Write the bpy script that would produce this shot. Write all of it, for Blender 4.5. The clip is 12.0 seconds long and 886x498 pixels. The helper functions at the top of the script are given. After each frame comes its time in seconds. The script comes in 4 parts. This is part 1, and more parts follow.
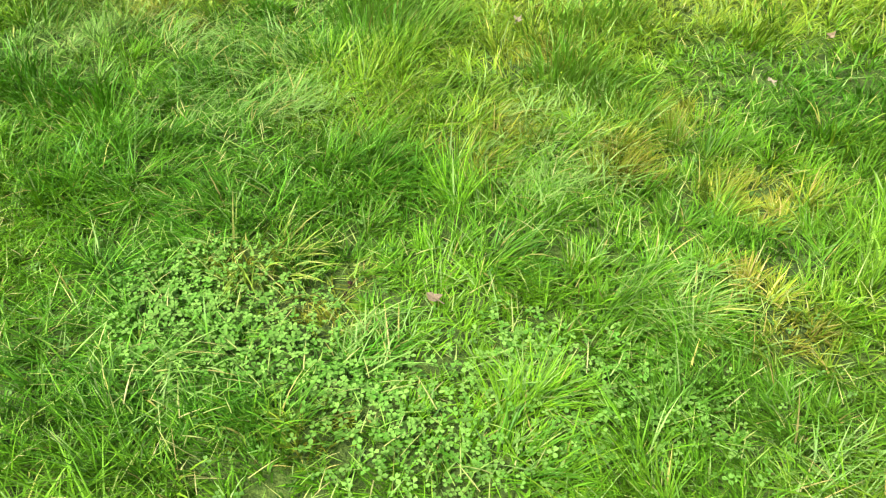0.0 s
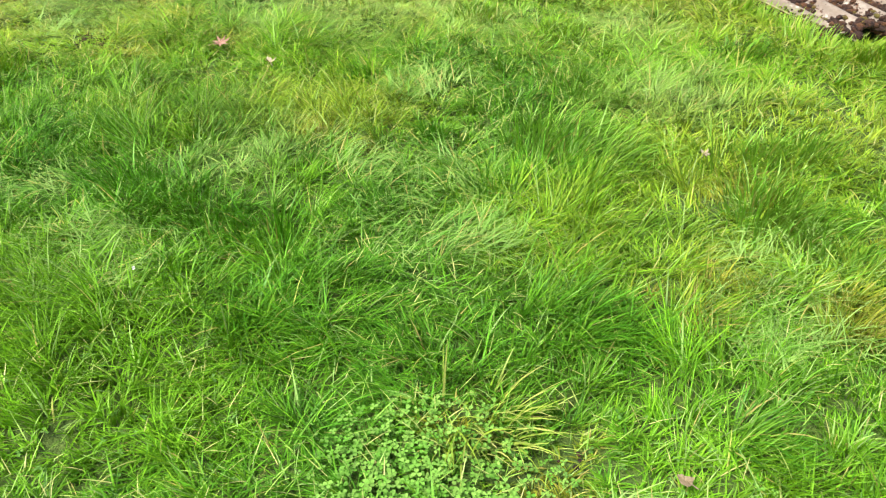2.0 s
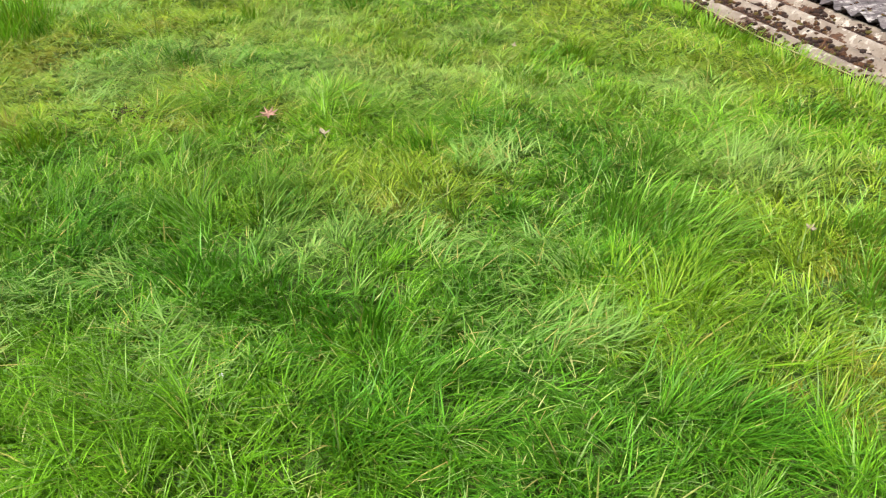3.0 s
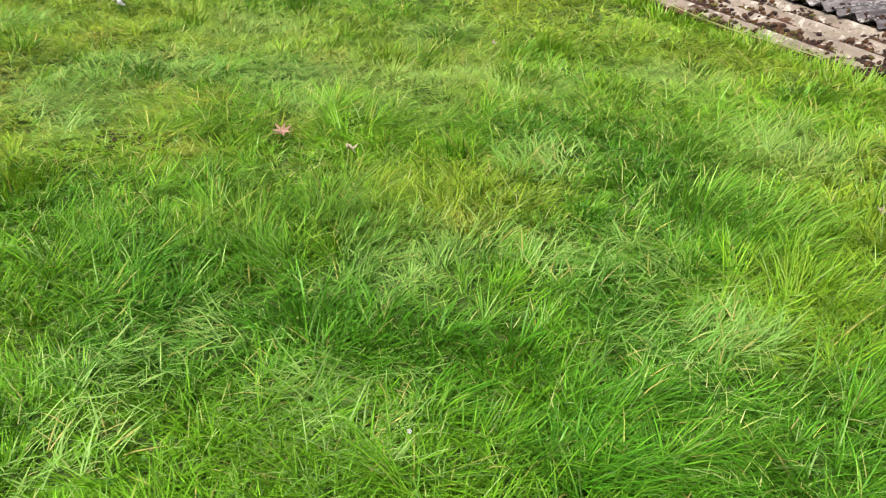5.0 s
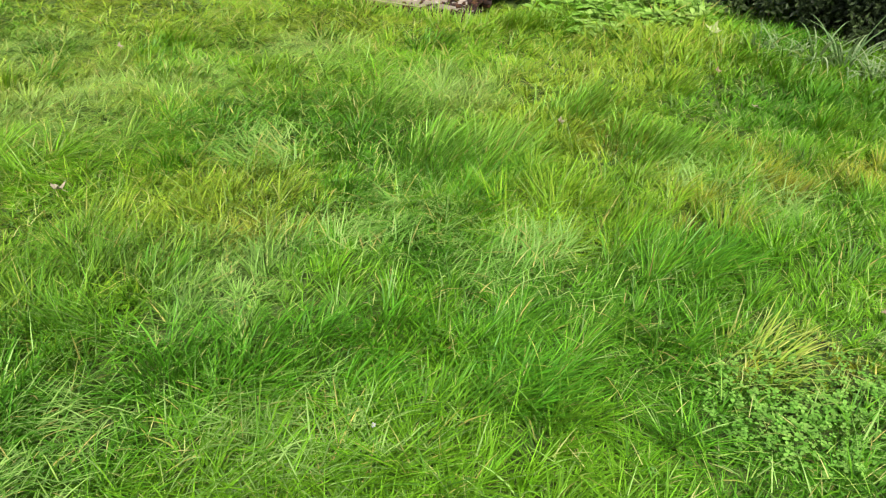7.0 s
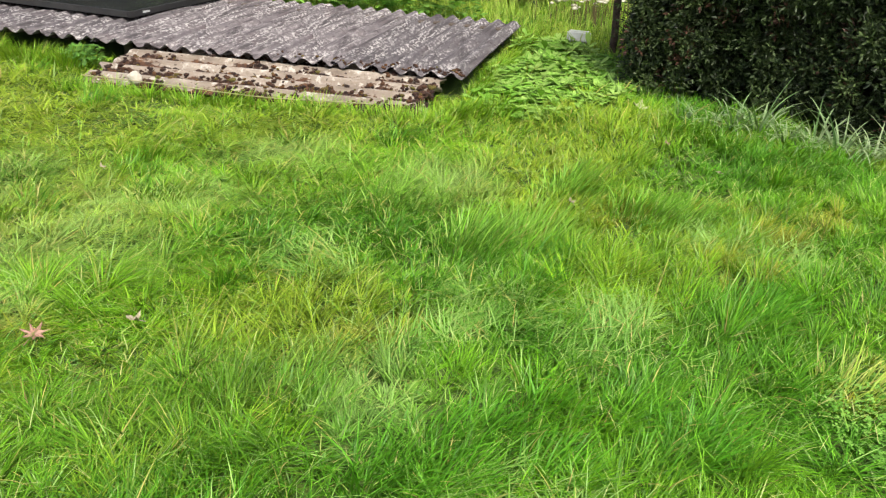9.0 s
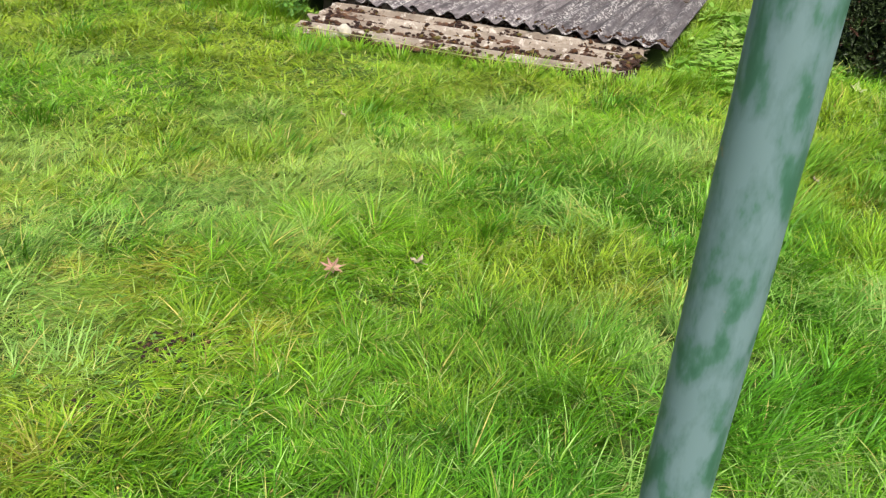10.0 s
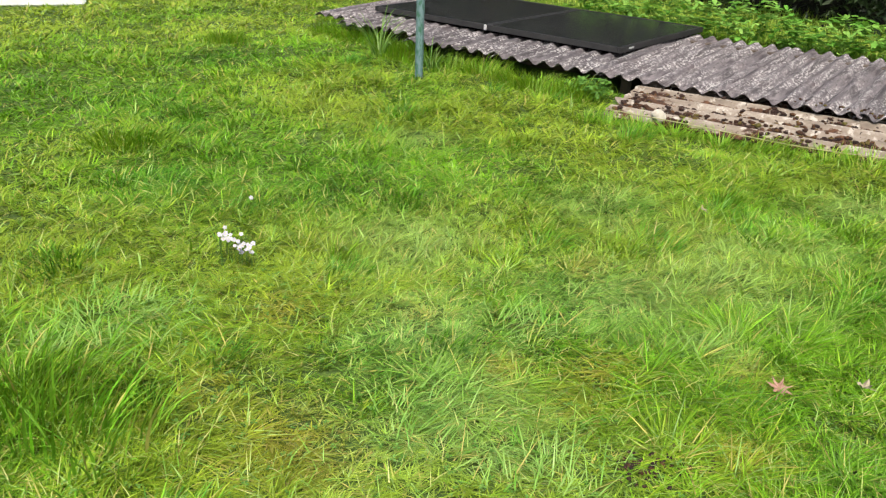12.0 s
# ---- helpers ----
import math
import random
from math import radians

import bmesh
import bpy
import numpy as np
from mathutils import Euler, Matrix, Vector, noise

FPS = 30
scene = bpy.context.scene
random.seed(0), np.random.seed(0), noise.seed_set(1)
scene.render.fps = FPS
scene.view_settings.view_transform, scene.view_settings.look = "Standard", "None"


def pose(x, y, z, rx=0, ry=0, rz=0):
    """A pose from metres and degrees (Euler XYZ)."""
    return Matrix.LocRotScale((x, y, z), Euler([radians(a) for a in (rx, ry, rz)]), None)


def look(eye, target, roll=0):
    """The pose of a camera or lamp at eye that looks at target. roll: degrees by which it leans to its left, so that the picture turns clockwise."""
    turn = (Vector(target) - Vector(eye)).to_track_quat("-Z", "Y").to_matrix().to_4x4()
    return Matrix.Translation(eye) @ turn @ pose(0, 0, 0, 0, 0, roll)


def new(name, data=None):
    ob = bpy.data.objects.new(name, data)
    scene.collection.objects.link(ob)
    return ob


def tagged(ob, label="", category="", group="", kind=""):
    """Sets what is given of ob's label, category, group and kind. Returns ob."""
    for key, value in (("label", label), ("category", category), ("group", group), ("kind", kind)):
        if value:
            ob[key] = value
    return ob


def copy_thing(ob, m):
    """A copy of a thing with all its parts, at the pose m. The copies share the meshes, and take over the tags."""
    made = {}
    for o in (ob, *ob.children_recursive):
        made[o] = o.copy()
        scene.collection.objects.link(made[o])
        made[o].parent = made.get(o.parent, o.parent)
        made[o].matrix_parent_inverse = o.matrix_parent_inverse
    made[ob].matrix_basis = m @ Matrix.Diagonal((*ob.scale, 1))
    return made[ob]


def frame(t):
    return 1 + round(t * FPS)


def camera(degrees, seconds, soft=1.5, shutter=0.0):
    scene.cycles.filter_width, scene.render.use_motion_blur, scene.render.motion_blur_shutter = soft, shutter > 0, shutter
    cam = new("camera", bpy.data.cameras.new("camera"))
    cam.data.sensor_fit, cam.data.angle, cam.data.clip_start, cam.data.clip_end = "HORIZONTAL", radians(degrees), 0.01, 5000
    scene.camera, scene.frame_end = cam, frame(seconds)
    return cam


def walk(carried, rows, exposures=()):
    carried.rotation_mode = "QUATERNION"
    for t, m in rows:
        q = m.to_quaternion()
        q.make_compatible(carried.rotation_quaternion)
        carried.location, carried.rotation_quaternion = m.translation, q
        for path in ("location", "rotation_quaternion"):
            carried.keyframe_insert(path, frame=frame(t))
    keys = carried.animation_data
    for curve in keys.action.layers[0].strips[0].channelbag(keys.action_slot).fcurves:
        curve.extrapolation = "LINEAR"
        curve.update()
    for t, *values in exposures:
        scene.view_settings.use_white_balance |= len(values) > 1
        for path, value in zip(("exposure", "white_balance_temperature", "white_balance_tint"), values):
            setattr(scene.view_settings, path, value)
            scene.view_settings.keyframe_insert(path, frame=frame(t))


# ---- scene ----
cam = camera(54.5, 12.0, soft=1.22)
PATH = [
    (0, (0.254, -0.199, 1.574), (0.21, 1.337, 0.294), 0.9),
    (0.5, (0.15, -0.169, 1.586), (0.024, 1.401, 0.353), 0.6),
    (1, (0.011, -0.106, 1.586), (-0.138, 1.492, 0.393), 0.4),
    (1.5, (-0.125, -0.033, 1.579), (-0.266, 1.59, 0.418), 0.6),
    (2, (-0.261, 0.05, 1.564), (-0.421, 1.708, 0.457), 1.0),
    (2.3, (-0.38, 0.128, 1.556), (-0.553, 1.804, 0.478), 0.8),
    (2.5, (-0.484, 0.164, 1.542), (-0.645, 1.862, 0.497), 0.9),
    (3, (-0.676, 0.289, 1.539), (-0.8, 2.012, 0.531), 0.6),
    (3.5, (-0.88, 0.373, 1.527), (-0.916, 2.092, 0.505), 1.6),
    (3.7, (-0.974, 0.401, 1.52), (-0.964, 2.113, 0.486), 1.9),
    (5.3, (-1.726, 0.54, 1.533), (-1.355, 2.223, 0.518), 2.3),
    (5.5, (-1.811, 0.568, 1.544), (-1.337, 2.225, 0.528), 2.7),
    (6, (-2.021, 0.641, 1.54), (-1.254, 2.205, 0.558), 2.4),
    (6.5, (-2.274, 0.706, 1.557), (-1.251, 2.103, 0.557), 2.3),
    (7, (-2.445, 0.839, 1.545), (-1.253, 2.069, 0.512), 2.7),
    (7.2, (-2.494, 0.92, 1.531), (-1.24, 2.092, 0.505), 1.9),
    (8.8, (-3.076, 1.442, 1.648), (-1.533, 2.382, 0.791), 1.4),
    (9, (-3.2, 1.534, 1.633), (-1.672, 2.496, 0.773), 2.6),
    (9.4, (-3.407, 1.736, 1.589), (-1.942, 2.763, 0.696), 4.8),
    (9.5, (-3.447, 1.78, 1.581), (-2.005, 2.828, 0.674), 4.6),
    (9.6, (-3.485, 1.843, 1.572), (-2.063, 2.908, 0.654), 4.6),
    (9.7, (-3.554, 1.911, 1.56), (-2.136, 2.984, 0.643), 4.5),
    (9.8, (-3.607, 1.954, 1.547), (-2.202, 3.045, 0.632), 4.2),
    (9.9, (-3.659, 2.014, 1.558), (-2.265, 3.109, 0.632), 4.4),
    (10, (-3.693, 2.066, 1.574), (-2.307, 3.167, 0.643), 4.3),
    (10.5, (-3.833, 2.264, 1.602), (-2.479, 3.405, 0.672), 3.1),
    (11, (-3.986, 2.473, 1.613), (-2.66, 3.663, 0.703), 2.2),
    (11.5, (-4.173, 2.694, 1.644), (-2.89, 3.967, 0.788), 2.0),
    (11.6, (-4.203, 2.745, 1.648), (-2.933, 4.032, 0.793), 2.2),
    (12, (-4.311, 2.885, 1.652), (-3.155, 4.291, 0.823), 2.2),
]
EXPOSURES = [(0.0, 1.42), (1.0, 1.42), (2.0, 1.41), (2.5, 1.32), (3.5, 1.04), (5.5, 1.07), (7.0, 1.0), (9.0, 1.07), (10.5, 0.97), (12.0, 0.95)]
walk(cam, [(t, look(eye, target, roll)) for t, eye, target, roll in PATH], EXPOSURES)

# ---- light ----
SUN_EL, SUN_AZ = 56.0, 222.0
world = bpy.data.worlds.new("overcast_sky")
scene.world = world
world.use_nodes = True
wn = world.node_tree
sky = wn.nodes.new("ShaderNodeTexSky")
sky.sky_type, sky.sun_disc = "NISHITA", False
sky.sun_elevation, sky.sun_rotation = radians(SUN_EL), radians(SUN_AZ)
sky.air_density, sky.dust_density, sky.ozone_density = 1.0, 6.0, 1.0
wn.links.new(sky.outputs["Color"], wn.nodes["Background"].inputs["Color"])
wn.nodes["Background"].inputs["Strength"].default_value = 0.096
sun = new("sun", bpy.data.lights.new("sun", "SUN"))
sun.data.energy, sun.data.angle, sun.data.color = 2.5, radians(15), (1.0, 0.95, 0.86)
sun.matrix_world = look((6 * math.sin(radians(SUN_AZ)), 6 * math.cos(radians(SUN_AZ)), 6 * math.tan(radians(SUN_EL))), (0, 0, 0))

rng = np.random.default_rng(7)


# ---- node helpers ----
def material(name):
    m = bpy.data.materials.new(name)
    m.use_nodes = True
    nt = m.node_tree
    return m, nt, nt.nodes["Principled BSDF"]


def node(nt, kind, **values):
    n = nt.nodes.new(kind)
    for key, value in values.items():
        n.inputs[key.replace("_", " ")].default_value = value
    return n


def coords(nt, scale=(1, 1, 1), space="Object"):
    tc = nt.nodes.new("ShaderNodeTexCoord")
    mp = nt.nodes.new("ShaderNodeMapping")
    mp.inputs["Scale"].default_value = scale
    nt.links.new(tc.outputs[space], mp.inputs["Vector"])
    return mp.outputs["Vector"]


def noise_tex(nt, vec, scale, detail=4.0, rough=0.55):
    n = node(nt, "ShaderNodeTexNoise", Scale=scale, Detail=detail, Roughness=rough)
    nt.links.new(vec, n.inputs["Vector"])
    return n.outputs["Fac"]


def ramp(nt, fac, stops):
    r = nt.nodes.new("ShaderNodeValToRGB")
    els = r.color_ramp.elements
    while len(els) < len(stops):
        els.new(0.5)
    for e, (pos, col) in zip(els, stops):
        e.position, e.color = pos, (*col, 1) if len(col) == 3 else col
    nt.links.new(fac, r.inputs["Fac"])
    return r.outputs["Color"]


def mix(nt, fac, a, b, how="MIX"):
    m = nt.nodes.new("ShaderNodeMix")
    m.data_type, m.blend_type = "RGBA", how
    for sock, value in ((m.inputs[0], fac), (m.inputs[6], a), (m.inputs[7], b)):
        if isinstance(value, (int, float)):
            sock.default_value = value
        elif isinstance(value, tuple):
            sock.default_value = (*value, 1)
        else:
            nt.links.new(value, sock)
    return m.outputs[2]


def bump(nt, bsdf, height, strength=0.4, distance=0.01):
    b = node(nt, "ShaderNodeBump", Strength=strength, Distance=distance)
    nt.links.new(height, b.inputs["Height"])
    nt.links.new(b.outputs["Normal"], bsdf.inputs["Normal"])


def leafy(name, rough=0.5, through_light=0.35, tint=None, gloss=0.35):
    """A thin leaf: it reflects, and lets part of the light through. Colour from the leaf's own tint, or one given."""
    m, nt, b = material(name)
    if tint is None:
        at = nt.nodes.new("ShaderNodeAttribute")
        at.attribute_name = "tint"
        col = at.outputs["Color"]
    else:
        geo = nt.nodes.new("ShaderNodeNewGeometry")
        col = ramp(nt, geo.outputs["Random Per Island"], tint)
    grain = noise_tex(nt, coords(nt), 180.0, 2.0)
    col = mix(nt, 0.35, col, ramp(nt, grain, [(0.3, (0.45, 0.45, 0.45)), (0.7, (1, 1, 1))]), "MULTIPLY")
    nt.links.new(col, b.inputs["Base Color"])
    b.inputs["Roughness"].default_value = rough
    b.inputs["Specular IOR Level"].default_value = gloss
    tr = nt.nodes.new("ShaderNodeBsdfTranslucent")
    nt.links.new(mix(nt, 1.0, col, (1.0, 0.95, 0.6), "MULTIPLY"), tr.inputs["Color"])
    ms = nt.nodes.new("ShaderNodeMixShader")
    ms.inputs[0].default_value = through_light
    nt.links.new(b.outputs[0], ms.inputs[1])
    nt.links.new(tr.outputs[0], ms.inputs[2])
    nt.links.new(ms.outputs[0], nt.nodes["Material Output"].inputs["Surface"])
    return m


# ---- materials ----
GRASS = leafy("grass_blade", 0.58, 0.26, gloss=0.22)
GRASS_LONG = leafy("long_grass_blade", 0.46, 0.25, gloss=0.33)
CLOVER = leafy("clover_leaf", 0.6, 0.3, gloss=0.15)
BROAD = leafy("weed_leaf", 0.55, 0.35, gloss=0.2)
NEEDLE = leafy("yew_needles", 0.55, 0.12)

SOIL, nt, b = material("thatch_and_soil")
v = coords(nt)
c = ramp(nt, noise_tex(nt, v, 2.2), [(0.3, (0.022, 0.05, 0.006)), (0.55, (0.05, 0.105, 0.01)), (0.75, (0.10, 0.12, 0.016))])
c = mix(nt, 0.5, c, ramp(nt, noise_tex(nt, v, 60.0), [(0.3, (0.02, 0.045, 0.006)), (0.7, (0.13, 0.20, 0.025))]))
nt.links.new(c, b.inputs["Base Color"])
b.inputs["Roughness"].default_value = 0.95
bump(nt, b, noise_tex(nt, v, 90.0), 0.8, 0.02)

CEMENT, nt, b = material("weathered_fibre_cement")
v = coords(nt)
streak = coords(nt, (2.0, 14.0, 2.0))
c = ramp(nt, noise_tex(nt, streak, 1.6, 5), [(0.3, (0.05, 0.045, 0.049)), (0.5, (0.095, 0.087, 0.092)), (0.72, (0.155, 0.143, 0.146))])
c = mix(nt, ramp(nt, noise_tex(nt, v, 3.0, 5), [(0.50, (0, 0, 0)), (0.68, (0.8, 0.8, 0.8))]), c, (0.06, 0.047, 0.049))
band = ramp(nt, noise_tex(nt, coords(nt, (0.35, 4.6, 1.0)), 2.0, 4, 0.65), [(0.44, (0.05, 0.05, 0.05)), (0.57, (1, 1, 1))])
flecks = ramp(nt, noise_tex(nt, coords(nt, (0.5, 1.2, 1.0)), 46.0, 4, 0.6), [(0.50, (0, 0, 0)), (0.565, (1, 1, 1))])
info = nt.nodes.new("ShaderNodeObjectInfo")
c = mix(nt, 1.0, c, ramp(nt, info.outputs["Random"], [(0.0, (0.8, 0.78, 0.8)), (1.0, (1.25, 1.2, 1.2))]), "MULTIPLY")
c = mix(nt, mix(nt, 1.0, flecks, band, "MULTIPLY"), c, (0.37, 0.355, 0.345))
c = mix(nt, ramp(nt, noise_tex(nt, coords(nt, (0.4, 4.0, 1.0)), 5.0, 5, 0.7), [(0.52, (0, 0, 0)), (0.60, (0.85, 0.85, 0.85))]), c, (0.034, 0.029, 0.031))
c = mix(nt, ramp(nt, noise_tex(nt, v, 26.0, 3), [(0.62, (0, 0, 0)), (0.70, (0.8, 0.8, 0.8))]), c, (0.022, 0.016, 0.014))
nt.links.new(c, b.inputs["Base Color"])
b.inputs["Roughness"].default_value = 0.85
bump(nt, b, noise_tex(nt, v, 70.0), 0.6, 0.006)

LICHEN, nt, b = material("lichened_old_sheet")
v = coords(nt)
c = ramp(nt, noise_tex(nt, coords(nt, (0.5, 2.0, 1)), 6.0, 6, 0.65), [(0.3, (0.12, 0.095, 0.075)), (0.5, (0.215, 0.18, 0.145)), (0.7, (0.31, 0.275, 0.23))])
c = mix(nt, ramp(nt, noise_tex(nt, v, 14.0, 5, 0.6), [(0.56, (0, 0, 0)), (0.62, (0.9, 0.9, 0.9))]), c, (0.43, 0.40, 0.35))
c = mix(nt, ramp(nt, noise_tex(nt, v, 60.0, 3, 0.6), [(0.35, (0.5, 0.5, 0.5)), (0.6, (0, 0, 0))]), c, (0.15, 0.115, 0.085))
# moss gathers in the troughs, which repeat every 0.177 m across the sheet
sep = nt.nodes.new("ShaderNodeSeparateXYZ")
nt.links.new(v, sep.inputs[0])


def maths(nt, how, a, other):
    n = nt.nodes.new("ShaderNodeMath")
    n.operation = how
    for sock, value in ((n.inputs[0], a), (n.inputs[1], other)):
        if isinstance(value, (int, float)):
            sock.default_value = value
        else:
            nt.links.new(value, sock)
    return n.outputs[0]


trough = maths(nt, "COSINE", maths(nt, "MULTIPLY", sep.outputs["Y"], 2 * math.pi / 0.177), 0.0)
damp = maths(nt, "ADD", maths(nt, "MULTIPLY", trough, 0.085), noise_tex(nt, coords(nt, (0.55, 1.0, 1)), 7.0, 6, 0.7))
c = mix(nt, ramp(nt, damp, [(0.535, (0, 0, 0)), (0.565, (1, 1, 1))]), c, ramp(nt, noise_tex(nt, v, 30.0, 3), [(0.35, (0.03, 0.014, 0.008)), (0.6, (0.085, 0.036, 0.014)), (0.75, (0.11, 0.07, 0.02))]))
c = mix(nt, ramp(nt, noise_tex(nt, v, 34.0, 2), [(0.655, (0, 0, 0)), (0.70, (1, 1, 1))]), c, (0.045, 0.03, 0.022))
nt.links.new(c, b.inputs["Base Color"])
b.inputs["Roughness"].default_value = 0.9
bump(nt, b, noise_tex(nt, v, 50.0, 5), 0.7, 0.008)

MOSS, nt, b = material("brown_moss")
geo = nt.nodes.new("ShaderNodeNewGeometry")
v = coords(nt)
c = ramp(nt, geo.outputs["Random Per Island"], [(0.0, (0.022, 0.010, 0.007)), (0.6, (0.05, 0.021, 0.011)), (0.9, (0.11, 0.048, 0.015)), (1.0, (0.10, 0.09, 0.015))])
c = mix(nt, 0.6, c, ramp(nt, noise_tex(nt, v, 160.0, 3), [(0.3, (0.35, 0.35, 0.35)), (0.7, (1.2, 1.2, 1.2))]), "MULTIPLY")
nt.links.new(c, b.inputs["Base Color"])
b.inputs["Roughness"].default_value = 1.0
bump(nt, b, noise_tex(nt, v, 220.0), 1.0, 0.008)

PAINT, nt, b = material("faded_green_paint")
v = coords(nt, (1, 1, 0.42))
c = ramp(nt, noise_tex(nt, v, 44.0, 4, 0.55), [(0.42, (0.125, 0.20, 0.215)), (0.52, (0.095, 0.165, 0.17)), (0.575, (0.055, 0.135, 0.105)), (0.64, (0.032, 0.105, 0.068))])
c = mix(nt, ramp(nt, noise_tex(nt, coords(nt), 34.0, 3), [(0.70, (0, 0, 0)), (0.76, (0.7, 0.7, 0.7))]), c, (0.26, 0.16, 0.10))
nt.links.new(c, b.inputs["Base Color"])
b.inputs["Roughness"].default_value = 0.5
bump(nt, b, noise_tex(nt, v, 60.0), 0.15, 0.002)


def plain(name, stops, scale, rough=0.7, relief=0.3, depth=0.004, metal=0.0):
    m, nt, b = material(name)
    v = coords(nt)
    c = ramp(nt, noise_tex(nt, v, scale, 5, 0.6), stops)
    nt.links.new(c, b.inputs["Base Color"])
    b.inputs["Roughness"].default_value, b.inputs["Metallic"].default_value = rough, metal
    bump(nt, b, noise_tex(nt, v, scale * 6), relief, depth)
    return m


GLASS_BLACK = plain("black_panel_glass", [(0.3, (0.012, 0.013, 0.014)), (0.7, (0.03, 0.031, 0.032))], 3.0, 0.22, 0.02, 0.001)
FRAME_BLACK = plain("black_frame", [(0.3, (0.012, 0.012, 0.013)), (0.7, (0.03, 0.03, 0.03))], 8.0, 0.5, 0.1)
SILVER = plain("pale_metal_clip", [(0.3, (0.55, 0.55, 0.55)), (0.7, (0.75, 0.75, 0.74))], 30.0, 0.4, 0.1, 0.002, 0.4)
WOOD = plain("rotten_dark_timber", [(0.3, (0.03, 0.022, 0.016)), (0.7, (0.11, 0.085, 0.065))], 14.0, 0.9, 0.6)
CANE = plain("dry_straw_cane", [(0.3, (0.20, 0.19, 0.08)), (0.7, (0.32, 0.31, 0.16))], 20.0, 0.7)
STONE = plain("pale_stone", [(0.3, (0.34, 0.31, 0.25)), (0.7, (0.50, 0.47, 0.40))], 18.0, 0.85, 0.6)
PLASTIC = plain("weathered_white_plastic", [(0.3, (0.34, 0.36, 0.35)), (0.7, (0.52, 0.54, 0.53))], 9.0, 0.5, 0.1)
PALE_PATH = plain("pale_concrete", [(0.3, (0.55, 0.56, 0.56)), (0.7, (0.74, 0.75, 0.76))], 4.0, 0.85, 0.4)
BARK = plain("dark_bark", [(0.3, (0.025, 0.016, 0.012)), (0.7, (0.09, 0.06, 0.045))], 22.0, 0.95, 0.9, 0.01)
TWIG = plain("red_brown_twig", [(0.3, (0.07, 0.03, 0.018)), (0.7, (0.16, 0.075, 0.045))], 40.0, 0.8)
LEAF_RED = plain("pink_red_dead_leaf", [(0.3, (0.24, 0.125, 0.085)), (0.7, (0.33, 0.20, 0.145))], 40.0, 0.6)
LEAF_WILTED = plain("wilted_pale_green_leaf", [(0.3, (0.22, 0.27, 0.09)), (0.7, (0.36, 0.40, 0.19))], 40.0, 0.6)
CREAM = plain("cream_flower_head", [(0.3, (0.40, 0.37, 0.28)), (0.7, (0.58, 0.55, 0.45))], 60.0, 0.9)
LEAF_BROWN = plain("pale_brown_dead_leaf", [(0.3, (0.15, 0.11, 0.055)), (0.7, (0.25, 0.20, 0.12))], 45.0, 0.7)
LEAF_PALE = plain("bleached_dead_leaf", [(0.3, (0.19, 0.155, 0.09)), (0.7, (0.34, 0.31, 0.21))], 45.0, 0.7)
PETAL = plain("white_petal", [(0.3, (0.33, 0.32, 0.37)), (0.7, (0.46, 0.46, 0.49))], 60.0, 0.6, 0.1)
YELLOW = plain("yellow_flower_centre", [(0.3, (0.70, 0.50, 0.04)), (0.7, (0.80, 0.66, 0.10))], 80.0, 0.8)
# near-black colour stands in for the shade inside the hedges
CORE = plain("inner_twig_shade", [(0.3, (0.003, 0.004, 0.002)), (0.7, (0.014, 0.011, 0.007))], 25.0, 1.0, 0.8, 0.02)


# ---- mesh helpers ----
def part(name, bm, mat, parent=None, label="", smooth=False):
    me = bpy.data.meshes.new(name)
    bm.to_mesh(me)
    bm.free()
    me.materials.append(mat)
    if smooth:
        me.polygons.foreach_set("use_smooth", [True] * len(me.polygons))
    ob = new(name, me)
    if parent:
        ob.parent = parent
    return tagged(ob, label)


def thing(name, label, category, m=None, group="", kind=""):
    ob = new(name)
    ob.empty_display_size = 0.05
    if m is not None:
        ob.matrix_world = m
    return tagged(ob, label, category, group, kind)


def from_arrays(name, verts, tris, mat, tint=None, smooth=False):
    """One mesh out of arrays of corners and triangles, with a tint for each corner."""
    me = bpy.data.meshes.new(name)
    me.vertices.add(len(verts))
    me.vertices.foreach_set("co", np.ascontiguousarray(verts, dtype=np.float32).ravel())
    me.loops.add(len(tris) * 3)
    me.loops.foreach_set("vertex_index", np.ascontiguousarray(tris, dtype=np.int32).ravel())
    me.polygons.add(len(tris))
    me.polygons.foreach_set("loop_start", np.arange(0, len(tris) * 3, 3, dtype=np.int32))
    me.polygons.foreach_set("loop_total", np.full(len(tris), 3, dtype=np.int32))
    if smooth:
        me.polygons.foreach_set("use_smooth", np.ones(len(tris), dtype=bool))
    me.update(calc_edges=True)
    if tint is not None:
        at = me.attributes.new("tint", "FLOAT_COLOR", "POINT")
        at.data.foreach_set("color", np.ascontiguousarray(np.c_[tint, np.ones(len(tint))], dtype=np.float32).ravel())
    me.materials.append(mat)
    return new(name, me)


TABLES = {s: np.random.default_rng(s).random((256, 256)) for s in range(1, 13)}


